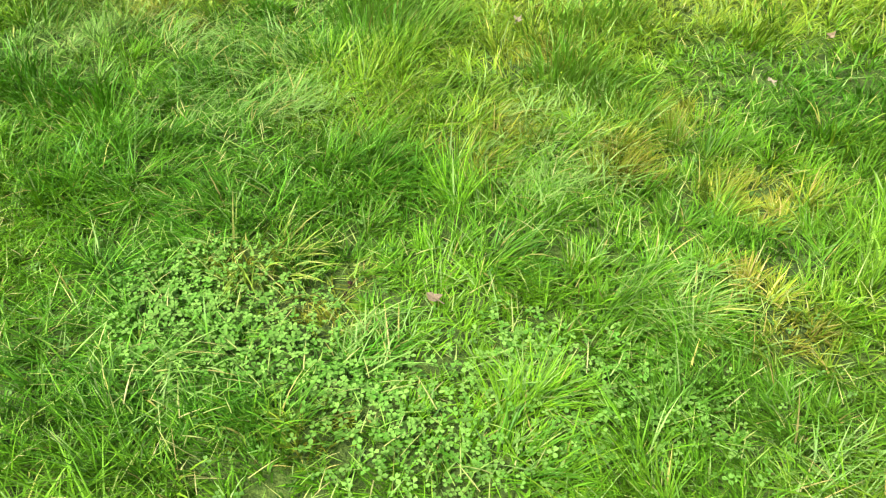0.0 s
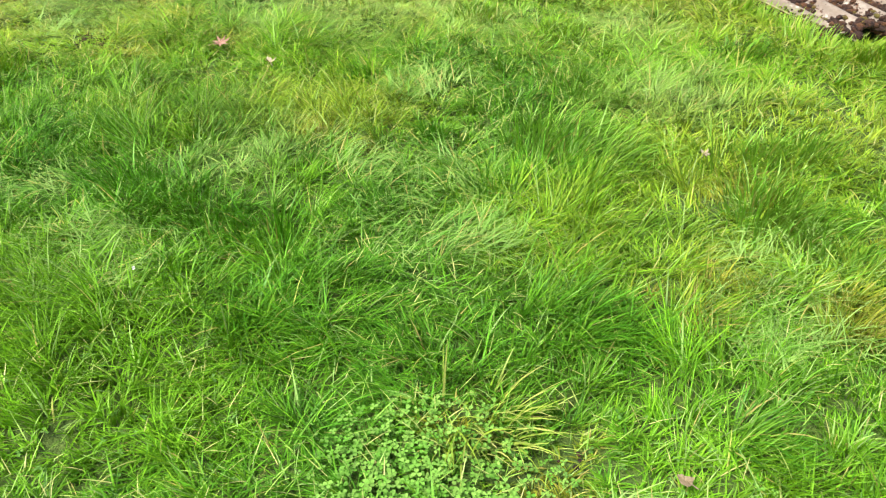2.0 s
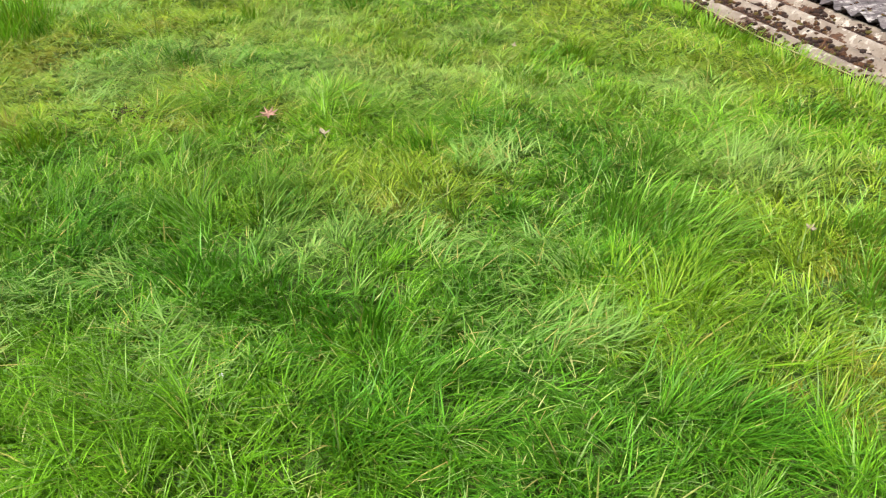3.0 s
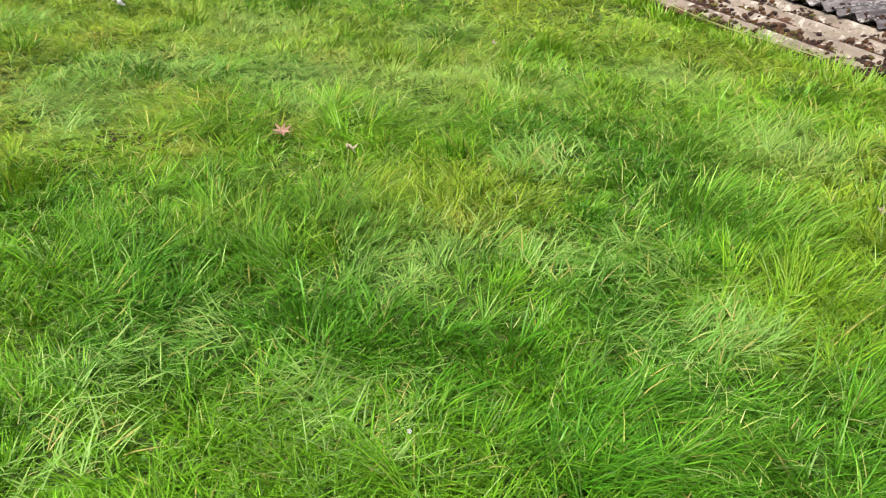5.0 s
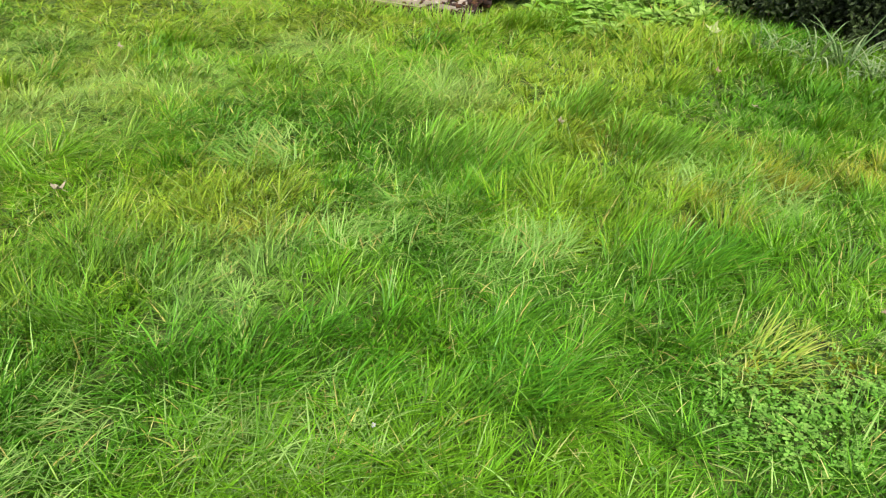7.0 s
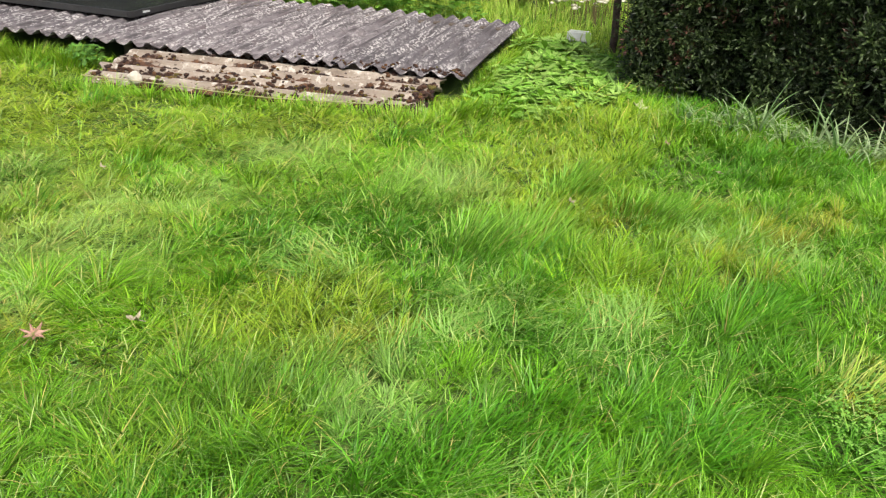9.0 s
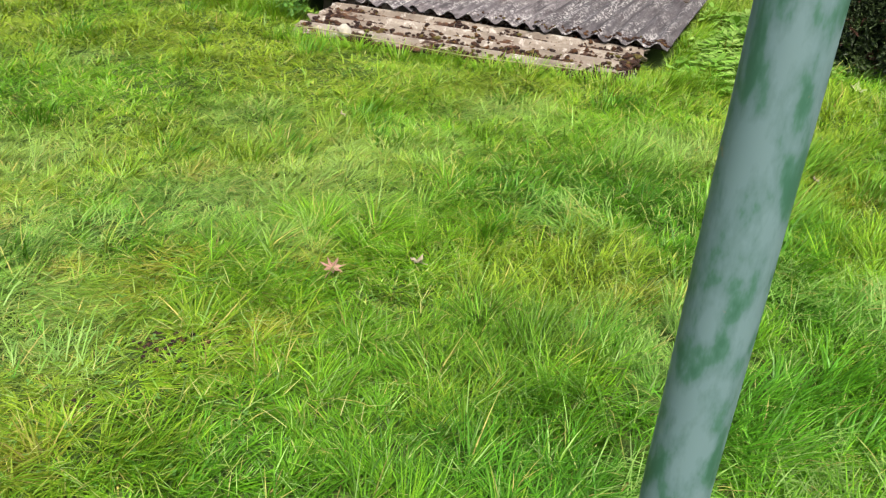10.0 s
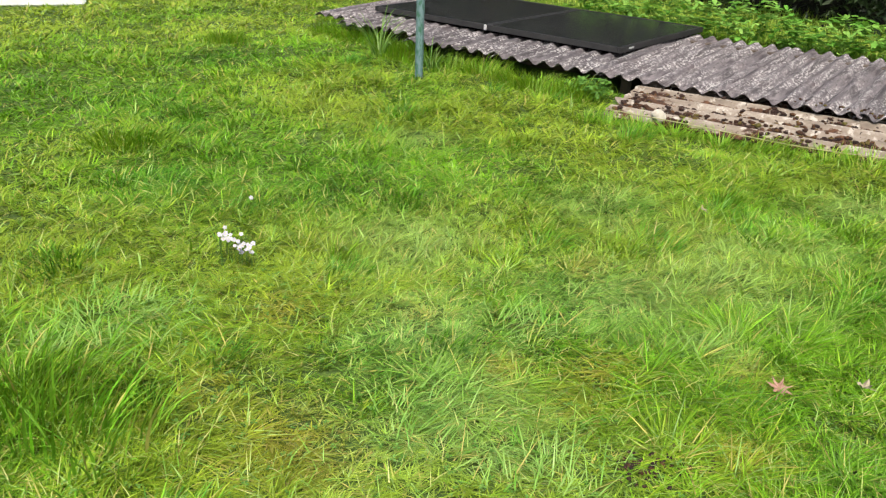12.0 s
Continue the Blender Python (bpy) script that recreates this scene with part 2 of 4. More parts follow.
def field(x, y, size, seed):
    """Smooth noise from 0 to 1 over the plan, with lumps of that size in metres."""
    t = TABLES[seed]
    x, y = np.asarray(x) / size + 900.3, np.asarray(y) / size + 900.7
    ix, iy = np.floor(x).astype(int), np.floor(y).astype(int)
    fx, fy = x - ix, y - iy
    fx, fy = fx * fx * (3 - 2 * fx), fy * fy * (3 - 2 * fy)
    a, bb = t[ix % 256, iy % 256], t[(ix + 1) % 256, iy % 256]
    cc, d = t[ix % 256, (iy + 1) % 256], t[(ix + 1) % 256, (iy + 1) % 256]
    return (a * (1 - fx) + bb * fx) * (1 - fy) + (cc * (1 - fx) + d * fx) * fy


def ground_z(x, y):
    return -0.09 + 0.035 * field(x, y, 0.9, 1) + 0.055 * field(x, y, 0.33, 2)


def patches(x, y, spots):
    """How far a place lies in any of the round spots (x, y, radius): 1 in the middle, 0 outside, with a ragged edge."""
    out = np.zeros(len(x))
    wob = 0.55 + 0.9 * field(x, y, 0.11, 3)
    for px, py, r in spots:
        d = np.hypot(x - px, y - py) / (r * wob)
        out = np.maximum(out, np.clip(1.35 - d, 0, 1))
    return out


def blades(x, y, z, height, width, heading, lean, curl, tint, segs=3):
    """Tapered blades that lean and bend over along their heading. lean, curl in radians, at the root and added up to the tip."""
    n = len(x)
    side = heading + np.pi / 2 + rng.normal(0, 0.5, n)
    sx, sy = np.cos(side), np.sin(side)
    verts = np.zeros((n, 2 * segs + 1, 3))
    px, py, pz = x.copy(), y.copy(), z.copy()
    step = height / segs
    for k in range(segs + 1):
        f = k / segs
        w = width * 0.5 * (0.75 + 0.5 * f if f < 0.4 else 1.05 * (1 - f) ** 0.6)
        if k < segs:
            for s, off in ((-1, 0), (1, 1)):
                verts[:, 2 * k + off, 0], verts[:, 2 * k + off, 1], verts[:, 2 * k + off, 2] = px + s * sx * w, py + s * sy * w, pz
        else:
            verts[:, 2 * k, 0], verts[:, 2 * k, 1], verts[:, 2 * k, 2] = px, py, pz
        a = lean + curl * (f + 0.5 / segs)
        px, py, pz = px + step * np.sin(a) * np.cos(heading), py + step * np.sin(a) * np.sin(heading), pz + step * np.cos(a)
        pz = np.maximum(pz, z + 0.006 + 0.004 * (k + 1))
    pat = []
    for k in range(segs - 1):
        pat += [(2 * k, 2 * k + 1, 2 * k + 3), (2 * k, 2 * k + 3, 2 * k + 2)]
    pat.append((2 * segs - 2, 2 * segs - 1, 2 * segs))
    tris = (np.arange(n)[:, None, None] * (2 * segs + 1) + np.array(pat)[None]).reshape(-1, 3)
    return verts.reshape(-1, 3), tris, np.repeat(tint, 2 * segs + 1, axis=0)


def join(chunks):
    vs, ts, cs, at = [], [], [], 0
    for v0, t0, c0 in chunks:
        vs.append(v0), ts.append(t0 + at), cs.append(c0)
        at += len(v0)
    return np.concatenate(vs), np.concatenate(ts), np.concatenate(cs)


def lerp(a, b, f):
    return np.asarray(a) * (1 - f[:, None]) + np.asarray(b) * f[:, None]


# ---- plan of the lawn: where it is yellow, laid flat, clovered or tufted ----
YELLOWED = [(0.97, 2.53, 0.16), (0.77, 2.19, 0.11), (1.19, 2.02, 0.14), (0.17, 2.22, 0.10), (-0.35, 1.66, 0.08), (-0.08, 1.58, 0.07),
            (0.30, 2.06, 0.07), (1.14, 1.42, 0.10), (-0.06, 1.03, 0.09), (1.08, 1.64, 0.10), (0.37, 2.33, 0.12), (-0.39, 1.65, 0.09),
            (-0.92, 3.12, 0.09), (0.57, 2.91, 0.16), (-0.14, 1.49, 0.10), (-2.46, 5.27, 0.10), (-2.20, 3.97, 0.14), (-1.77, 4.24, 0.13),
            (-2.37, 4.47, 0.10), (-3.01, 3.95, 0.07), (-1.15, 3.19, 0.11), (-1.53, 5.19, 0.09), (-2.88, 5.57, 0.12), (-2.46, 5.28, 0.11),
            (-3.28, 4.83, 0.19), (-2.46, 4.81, 0.12), (-2.18, 4.57, 0.12), (-1.60, 5.19, 0.10), (-3.37, 5.28, 0.11)]
LAID = [(-0.58, 2.54, 0.18), (0.54, 2.11, 0.18), (0.85, 1.56, 0.14), (0.06, 1.34, 0.10), (-0.41, 1.21, 0.09), (-0.62, 3.02, 0.16),
        (1.09, 0.98, 0.10), (0.42, 1.25, 0.08), (-0.57, 3.02, 0.23), (-0.76, 3.66, 0.11), (0.57, 2.51, 0.20), (0.53, 2.06, 0.18),
        (-1.60, 2.33, 0.18), (-2.01, 2.65, 0.15), (-0.42, 2.54, 0.12), (-1.61, 2.22, 0.22), (-2.21, 2.55, 0.14), (-2.30, 2.25, 0.15),
        (-0.40, 2.55, 0.16), (-1.95, 2.67, 0.11), (-0.72, 3.79, 0.20), (-2.74, 4.33, 0.19), (-0.81, 2.97, 0.20), (-3.47, 5.87, 0.23),
        (-2.88, 4.66, 0.15), (-2.20, 4.93, 0.11)]
CLOVERED = [(-0.39, 1.43, 0.17), (-0.20, 1.33, 0.11), (0.11, 1.09, 0.14), (0.56, 1.27, 0.11), (0.77, 1.25, 0.10), (0.38, 1.34, 0.09),
            (0.31, 0.97, 0.13), (0.88, 1.11, 0.10), (-0.54, 1.51, 0.09), (-0.44, 1.46, 0.15), (-0.03, 1.15, 0.08), (0.60, 1.03, 0.10)]
# pale grass; the last row puts view-dependent brightness of far grass into the tint
PALER = [(-1.00, 7.22, 0.22), (-1.57, 4.83, 0.32), (-1.72, 4.43, 0.20), (-1.55, 4.87, 0.30), (-0.86, 4.96, 0.25), (-1.23, 4.78, 0.38),
         (-2.52, 5.17, 0.34), (-1.21, 4.61, 0.31), (0.27, 4.84, 0.35), (0.43, 3.79, 0.34),
         (-2.75, 4.59, 0.40), (-1.72, 4.94, 0.39), (-0.58, 4.80, 0.34), (-2.05, 5.92, 0.43), (-0.90, 5.66, 0.38), (-1.37, 2.97, 0.27)]
# deep green grass, plus hollow and hedge shade put into the tint
DARKER = [(-0.64, 2.21, 0.28), (0.03, 2.08, 0.20), (-1.06, 2.05, 0.14), (0.39, 1.73, 0.11), (-1.26, 2.57, 0.28), (-0.88, 2.24, 0.22),
          (-1.74, 2.78, 0.12), (0.10, 2.10, 0.23), (-1.63, 2.74, 0.17), (-1.58, 2.85, 0.20), (-1.66, 2.74, 0.25), (-2.57, 3.28, 0.11),
          (0.01, 2.14, 0.19), (0.46, 2.25, 0.18), (0.36, 1.84, 0.16), (-0.33, 2.12, 0.25), (0.19, 2.62, 0.16), (0.05, 2.06, 0.18),
          (-1.7, 3.4, 0.35), (-2.0, 3.6, 0.3), (1.1, 1.3, 0.3), (1.2, 1.8, 0.25), (0.8, 1.2, 0.3), (2.0, 2.6, 0.4), (2.1, 2.0, 0.4), (1.5, 2.5, 0.3)]
BROWNED = [(-2.33, 4.05, 0.08), (-2.53, 4.10, 0.06), (-2.51, 4.11, 0.09), (-2.46, 4.07, 0.09), (-0.08, 1.56, 0.04), (0.34, 1.42, 0.04),
           (-0.03, 1.10, 0.04), (-2.81, 4.05, 0.05)]
HOLLOWS = [(-0.60, 3.20, 0.07), (-1.96, 2.67, 0.13), (-1.76, 2.72, 0.11), (0.36, 1.76, 0.08), (0.12, 1.88, 0.06), (0.06, 2.0, 0.1), (-1.04, 3.88, 0.06),
           (-0.92, 1.9, 0.07), (-0.35, 2.85, 0.06), (-0.05, 3.02, 0.08), (-1.3, 2.42, 0.08), (0.6, 2.0, 0.06), (-2.55, 3.25, 0.1), (-0.28, 5.3, 0.07),
           (-1.2, 5.16, 0.09), (0.62, 7.4, 0.12), (-2.4, 5.9, 0.07), (-0.75, 2.1, 0.07)]
# tall tufts: x, y, radius, height, heading in degrees, lean
TALL = [(-0.16, 3.26, 0.20, 0.27, -70, 0.35), (0.60, 3.20, 0.18, 0.2, -80, 0.35),
        (0.63, 2.82, 0.17, 0.2, -90, 0.3), (0.75, 3.21, 0.15, 0.2, -90, 0.3), (0.74, 2.76, 0.13, 0.2, -80, 0.35), (0.62, 2.67, 0.16, 0.2, -80, 0.3),
        (0.88, 3.27, 0.14, 0.2, -90, 0.3), (0.05, 3.10, 0.17, 0.26, -25, 0.5), (-0.01, 3.83, 0.17, 0.18, -90, 0.4),
        (0.81, 2.59, 0.17, 0.18, -90, 0.35)]
MIDDLING = [(-0.97, 1.96, 0.11, 0.16, -40, 0.6), (-0.08, 2.11, 0.15, 0.17, -30, 0.9), (-0.53, 1.90, 0.12, 0.15, -150, 0.8),
            (-0.35, 2.88, 0.13, 0.18, -90, 0.4), (-0.13, 2.95, 0.14, 0.18, -80, 0.5), (0.11, 1.99, 0.11, 0.16, -40, 0.8),
            (0.01, 1.30, 0.09, 0.14, 0, 1.0), (-1.01, 2.02, 0.13, 0.16, -60, 0.6), (-1.69, 2.66, 0.14, 0.2, -100, 0.4),
            (-1.47, 2.62, 0.13, 0.19, -90, 0.4), (-1.30, 2.52, 0.13, 0.18, -80, 0.5), (-1.09, 2.44, 0.12, 0.2, -90, 0.3),
            (-0.95, 2.23, 0.13, 0.17, -70, 0.6), (-0.98, 1.97, 0.14, 0.18, -40, 0.7), (-1.33, 2.29, 0.12, 0.17, -60, 0.6),
            (-0.62, 3.26, 0.07, 0.16, -100, 0.4), (-1.07, 3.93, 0.08, 0.15, -100, 0.4), (-0.62, 3.27, 0.09, 0.15, -80, 0.4),
            (-1.55, 2.50, 0.11, 0.18, -30, 0.6), (0.03, 2.06, 0.16, 0.14, -60, 0.7), (0.39, 1.68, 0.10, 0.14, -30, 0.9),
            (-1.00, 3.96, 0.08, 0.14, -90, 0.4)]
LOWER = [(-1.24, 5.21, 0.14, 0.12, -90, 0.5), (-0.25, 5.35, 0.10, 0.14, -90, 0.4), (-0.28, 5.33, 0.07, 0.15, -90, 0.3),
         (-2.40, 5.96, 0.09, 0.16, -80, 0.3), (-0.73, 10.61, 0.21, 0.16, -90, 0.4), (0.53, 9.33, 0.32, 0.2, -90, 0.4),
         (-3.85, 5.5, 0.26, 0.16, -80, 0.4),
         (-2.60, 8.14, 0.27, 0.12, -90, 0.5), (-3.01, 4.86, 0.07, 0.11, -60, 0.5), (1.44, 3.15, 0.12, 0.16, -90, 0.4),
         (1.55, 2.34, 0.13, 0.17, -90, 0.4), (1.28, 1.47, 0.11, 0.16, -80, 0.5), (-0.42, 0.88, 0.08, 0.12, -60, 0.5),
         (-0.24, 1.07, 0.08, 0.13, -70, 0.5), (-2.81, 3.74, 0.16, 0.14, -70, 0.5), (-1.86, 3.50, 0.20, 0.1, -60, 0.6),
         (-0.08, 4.67, 0.15, 0.12, -90, 0.5), (-0.55, 4.85, 0.17, 0.12, -80, 0.5)]
COARSE = [(-3.83, 5.45, 0.30, 0.3, -80, 0.3), (-3.72, 5.14, 0.2, 0.3, -60, 0.35), (-3.9, 5.8, 0.25, 0.26, -90, 0.4), (1.6, 1.8, 0.2, 0.17, 40, 0.7)]
PALE_TUFTS = [(-0.32, 1.66, 0.13, 0.21, -40, 0.7), (0.88, 1.49, 0.09, 0.16, -40, 0.9),
              (-2.25, 4.82, 0.05, 0.16, -80, 0.4), (-2.88, 4.72, 0.05, 0.14, -80, 0.4), (-2.81, 5.35, 0.05, 0.18, -85, 0.25)]

# the roof sheets' and lower sheet's ground, where no lawn grows
ROOF_A, ROOF_U, ROOF_V = Vector((1.92, 4.66)), Vector((0.951, 0.31)), Vector((-0.31, 0.951))
SLAB_A, SLAB_U, SLAB_V = Vector((1.30, 4.60)), Vector((0.936, 0.353)), Vector((-0.353, 0.936))


def on_sheets(x, y):
    def inside(a, u, v, lu, lv):
        det = u.x * v.y - u.y * v.x
        dx, dy = x - a.x, y - a.y
        s, t = (dx * v.y - dy * v.x) / det, (u.x * dy - u.y * dx) / det
        return (s > 0.04) & (s < lu) & (t > 0.03) & (t < lv)
    return inside(ROOF_A, ROOF_U, ROOF_V, 2.2, 4.9) | inside(ROOF_A + ROOF_U * 0.45 + ROOF_V * 4.8, ROOF_U, ROOF_V, 1.75, 1.8) | inside(SLAB_A, SLAB_U, SLAB_V, 0.9, 2.38)


FRESH, DEEP, YGREEN, SILVERY, STRAW = (0.158, 0.37, 0.013), (0.07, 0.235, 0.012), (0.265, 0.385, 0.028), (0.30, 0.47, 0.14), (0.46, 0.40, 0.12)


def off_line(x, y, ax=-0.2, ay=1.6, bx=-2.6, by=4.8):
    """Distance in the plan from the stretch of lawn that the walk goes along."""
    t = np.clip(((x - ax) * (bx - ax) + (y - ay) * (by - ay)) / ((bx - ax) ** 2 + (by - ay) ** 2), 0, 1)
    return np.hypot(x - ax - t * (bx - ax), y - ay - t * (by - ay))


def scatter(most, x0, x1, y0, y1, near=1.3, fall=1.6):
    n = int(most * (x1 - x0) * (y1 - y0))
    x, y = rng.uniform(x0, x1, n), rng.uniform(y0, y1, n)
    d = off_line(x, y)
    keep = rng.random(n) < np.minimum(1, (near / np.maximum(d, 1e-3)) ** fall)
    keep &= ~on_sheets(x, y)
    keep &= (x > -1.7 - 0.55 * (y - 0.6)) | ((x > -4.3 + 0.2 * (y - 3)) & (y > 3.3))
    keep &= (x < 0.6 * y + 1.0) | (y > 1.0 + 0.27 * (x + 2.6))
    keep &= (x < 3.0 - 0.2 * (3.6 - y)) | (y > 3.5)
    return x[keep], y[keep], d[keep]


def lawn_tint(x, y):
    n = len(x)
    t = lerp(FRESH, DEEP, np.clip(1.7 * field(x, y, 0.5, 5) - 0.45 + rng.normal(0, 0.25, n), 0, 1))
    t = lerp(t, YGREEN, np.clip(1.6 * field(x, y, 0.8, 6) - 0.8 + 0.68 * np.clip((y - 3.0) / 1.5, 0, 1) + rng.normal(0, 0.28, n), 0, 1))
    t = lerp(t, DEEP, 0.65 * patches(x, y, DARKER))
    yel = patches(x, y, YELLOWED)
    t = lerp(t, (0.30, 0.32, 0.03), np.clip(yel * 0.85 + rng.normal(0, 0.15, n), 0, 1) * (yel > 0))
    t = lerp(t, (0.28, 0.45, 0.12), 0.85 * patches(x, y, PALER) * rng.random(n) ** 0.5)
    t = lerp(t, SILVERY, (rng.random(n) < 0.07 + 0.25 * patches(x, y, LAID)).astype(float) * 0.8)
    t = lerp(t, STRAW, (rng.random(n) < 0.02 + 0.13 * yel + 0.06 * np.clip((y - 3.0) / 1.2, 0, 1)).astype(float) * rng.uniform(0.5, 1, n))
    wide = np.clip(0.42 - 0.05 * off_line(x, y), 0.18, 0.42)
    return t * (1 + wide * rng.uniform(-1, 1, n))[:, None]


# ---- ground ----
N = 160
ax = np.concatenate([np.linspace(-60, -7, 20)[:-1], np.linspace(-7, 9, N), np.linspace(9, 60, 20)[1:]])
ay = np.concatenate([np.linspace(-60, -1, 20)[:-1], np.linspace(-1, 15, N), np.linspace(15, 80, 20)[1:]])
gx, gy = np.meshgrid(ax, ay)
W = len(ax)
verts = np.c_[gx.ravel(), gy.ravel(), ground_z(gx.ravel(), gy.ravel())]
i = (np.arange(len(ay) - 1)[:, None] * W + np.arange(W - 1)[None]).ravel()
tris = np.concatenate([np.c_[i, i + 1, i + W + 1], np.c_[i, i + W + 1, i + W]])
tagged(from_arrays("ground", verts, tris, SOIL, smooth=True), "mossy thatch and dark soil under uneven garden lawn", "ground", kind="structure")

# ---- lawn grass ----
def tussocks(x, y, size, seed):
    """For each place the middle of the small tussock it belongs to, and four numbers from 0 to 1 of that tussock."""
    r2 = np.random.default_rng(seed)
    jit, own = r2.random((256, 256, 2)), r2.random((256, 256, 4))
    ix, iy = np.floor(x / size).astype(int), np.floor(y / size).astype(int)
    best, bx, by, bi, bj = np.full(len(x), 1e9), x.copy(), y.copy(), ix.copy(), iy.copy()
    for di in (-1, 0, 1):
        for dj in (-1, 0, 1):
            q = jit[(ix + di) % 256, (iy + dj) % 256]
            qx, qy = (ix + di + q[:, 0]) * size, (iy + dj + q[:, 1]) * size
            d2 = (qx - x) ** 2 + (qy - y) ** 2
            less = d2 < best
            best, bx, by = np.where(less, d2, best), np.where(less, qx, bx), np.where(less, qy, by)
            bi, bj = np.where(less, ix + di, bi), np.where(less, iy + dj, bj)
    return bx, by, own[bi % 256, bj % 256]


x, y, d = scatter(11500, -5.5, 6.5, 0.6, 15, 1.6, 1.35)
n = len(x)
tx, ty, own = tussocks(x, y, 0.085, 41)
x, y = x + 0.35 * (tx - x), y + 0.35 * (ty - y)
yel, laid, clov = patches(x, y, YELLOWED), patches(x, y, LAID), patches(x, y, CLOVERED)
h = (0.036 + 0.085 * field(x, y, 0.42, 7)) * (0.55 + 0.9 * own[:, 1] ** 1.5) * (1 - 0.2 * yel) * (1 - 0.5 * clov) * (1 - 0.25 * np.clip((y - 3.4) / 1.5, 0, 1)) * rng.uniform(0.6, 1.35, n)
far = np.maximum(1, d / 1.4) ** 0.72
comb = -1.2 + 5.0 * (field(x, y, 0.55, 9) - 0.5) + 3.0 * (own[:, 0] - 0.5)
hx = 0.6 * np.cos(comb) + 14 * (x - tx) + rng.normal(0, 0.6, n)
hy = 0.6 * np.sin(comb) + 14 * (y - ty) + rng.normal(0, 0.6, n)
lean = np.clip(0.16 + 0.5 * field(x, y, 0.3, 10) + 0.5 * own[:, 2] + 0.4 * laid + 0.5 * np.clip((y - 3.2) / 1.3, 0, 1) + rng.normal(0, 0.25, n), 0, 1.45)
h = h * (1 + 0.8 * lean / 1.2)
tint = lawn_tint(x, y) * (0.76 + 0.44 * own[:, 3])[:, None]
bare = np.clip((0.37 - field(x, y, 0.085, 11)) * 5, 0, 0.8) * np.clip((4.2 - y) / 1.5, 0, 1) * (1 - 0.8 * clov)
keep = (rng.random(n) > bare) & (rng.random(n) > 0.9 * patches(x, y, HOLLOWS)) & (rng.random(n) > 0.2 * clov) & (rng.random(n) > 0.45 * patches(x, y, BROWNED))
pieces = []
for which, segs in ((keep & (d < 1.9), 3), (keep & (d >= 1.9), 2)):
    gx, gy, m = x[which], y[which], int(which.sum())
    pieces.append(blades(gx, gy, ground_z(gx, gy), h[which], rng.uniform(0.003, 0.0066, m) * far[which], np.arctan2(hy, hx)[which], lean[which], rng.uniform(0.2, 1.1, m), tint[which], segs))
gx, gy = rng.uniform(-7, 7, 60000), rng.uniform(-3, 15, 60000)
which = (off_line(gx, gy) > 1.0) & ~on_sheets(gx, gy) & (rng.random(60000) < 0.65)
gx, gy, m = gx[which], gy[which], int(which.sum())
pieces.append(blades(gx, gy, ground_z(gx, gy), rng.uniform(0.04, 0.12, m), rng.uniform(0.005, 0.012, m), rng.uniform(0, 6.28, m), rng.uniform(0.2, 1.1, m), rng.uniform(0.2, 1.1, m), lawn_tint(gx, gy), 2))
lawn = join(pieces)
tagged(from_arrays("lawn_grass", *lawn[:2], GRASS, lawn[2]), "uneven bright green lawn of short fine grass blades", "grass", kind="stuff")


# ---- long grass tufts ----
def tuft_blades(spots, dense, tone, other, thick=1.0):
    out = []
    for px, py, r, hh, deg, ln in spots:
        n = int(dense * math.pi * r * r)
        rad, ang = r * np.sqrt(rng.random(n)) * rng.uniform(0.75, 1.2, n), rng.uniform(0, 2 * np.pi, n)
        x, y = px + rad * np.cos(ang), py + rad * np.sin(ang)
        ok = ~on_sheets(x, y)
        x, y, rad, ang, n = x[ok], y[ok], rad[ok], ang[ok], int(ok.sum())
        hx = 0.7 * math.cos(radians(deg)) + 0.9 * rad / r * np.cos(ang) + rng.normal(0, 0.25, n)
        hy = 0.7 * math.sin(radians(deg)) + 0.9 * rad / r * np.sin(ang) + rng.normal(0, 0.25, n)
        h = hh * rng.uniform(0.55, 1.25, n) * (1.15 - 0.45 * rad / r)
        t = lerp(tone, other, np.clip(rng.normal(0.35, 0.3, n) + 0.5 * (field(x, y, 0.1, 4) - 0.5), 0, 1)) * rng.uniform(0.65, 1.3, n)[:, None]
        t = lerp(t, STRAW, (rng.random(n) < 0.03) * 0.8)
        out.append(blades(x, y, ground_z(x, y), h, thick * rng.uniform(0.0034, 0.0082, n), np.arctan2(hy, hx),
                          np.clip(ln * rng.uniform(0.3, 1.2, n), 0, 1.4), rng.uniform(0.3, 1.3, n), t, 4))
    return out


loose = []
lr = np.random.default_rng(21)
for k in range(150):
    lx, ly = lr.uniform(-4.2, 2.2), lr.uniform(0.9, 9.5)
    loose.append((lx, ly, lr.uniform(0.05, 0.16), lr.uniform(0.09, 0.16), lr.uniform(-150, 0), lr.uniform(0.3, 0.9)))
edge = [(SLAB_A.x + SLAB_V.x * s - 0.06, SLAB_A.y + SLAB_V.y * s - 0.02, 0.1, lr.uniform(0.07, 0.16), lr.uniform(-60, 80), lr.uniform(0.2, 0.6)) for s in np.arange(-0.15, 2.6, 0.11)]
edge += [(ROOF_A.x + ROOF_U.x * s + 0.02, ROOF_A.y + ROOF_U.y * s - 0.07, 0.08, 0.17, lr.uniform(-180, 0), 0.5) for s in np.arange(0.1, 2.5, 0.14)]
edge += [(0.66 - 0.08 * s, 7.25 + s, 0.14, 0.2, lr.uniform(-200, 20), 0.4) for s in np.arange(0.0, 3.6, 0.2)]
edge += [(1.45 + 0.2 * s, 4.42 - 0.05 * s, 0.12, 0.16, lr.uniform(-180, 0), 0.4) for s in np.arange(0, 3, 0.5)]
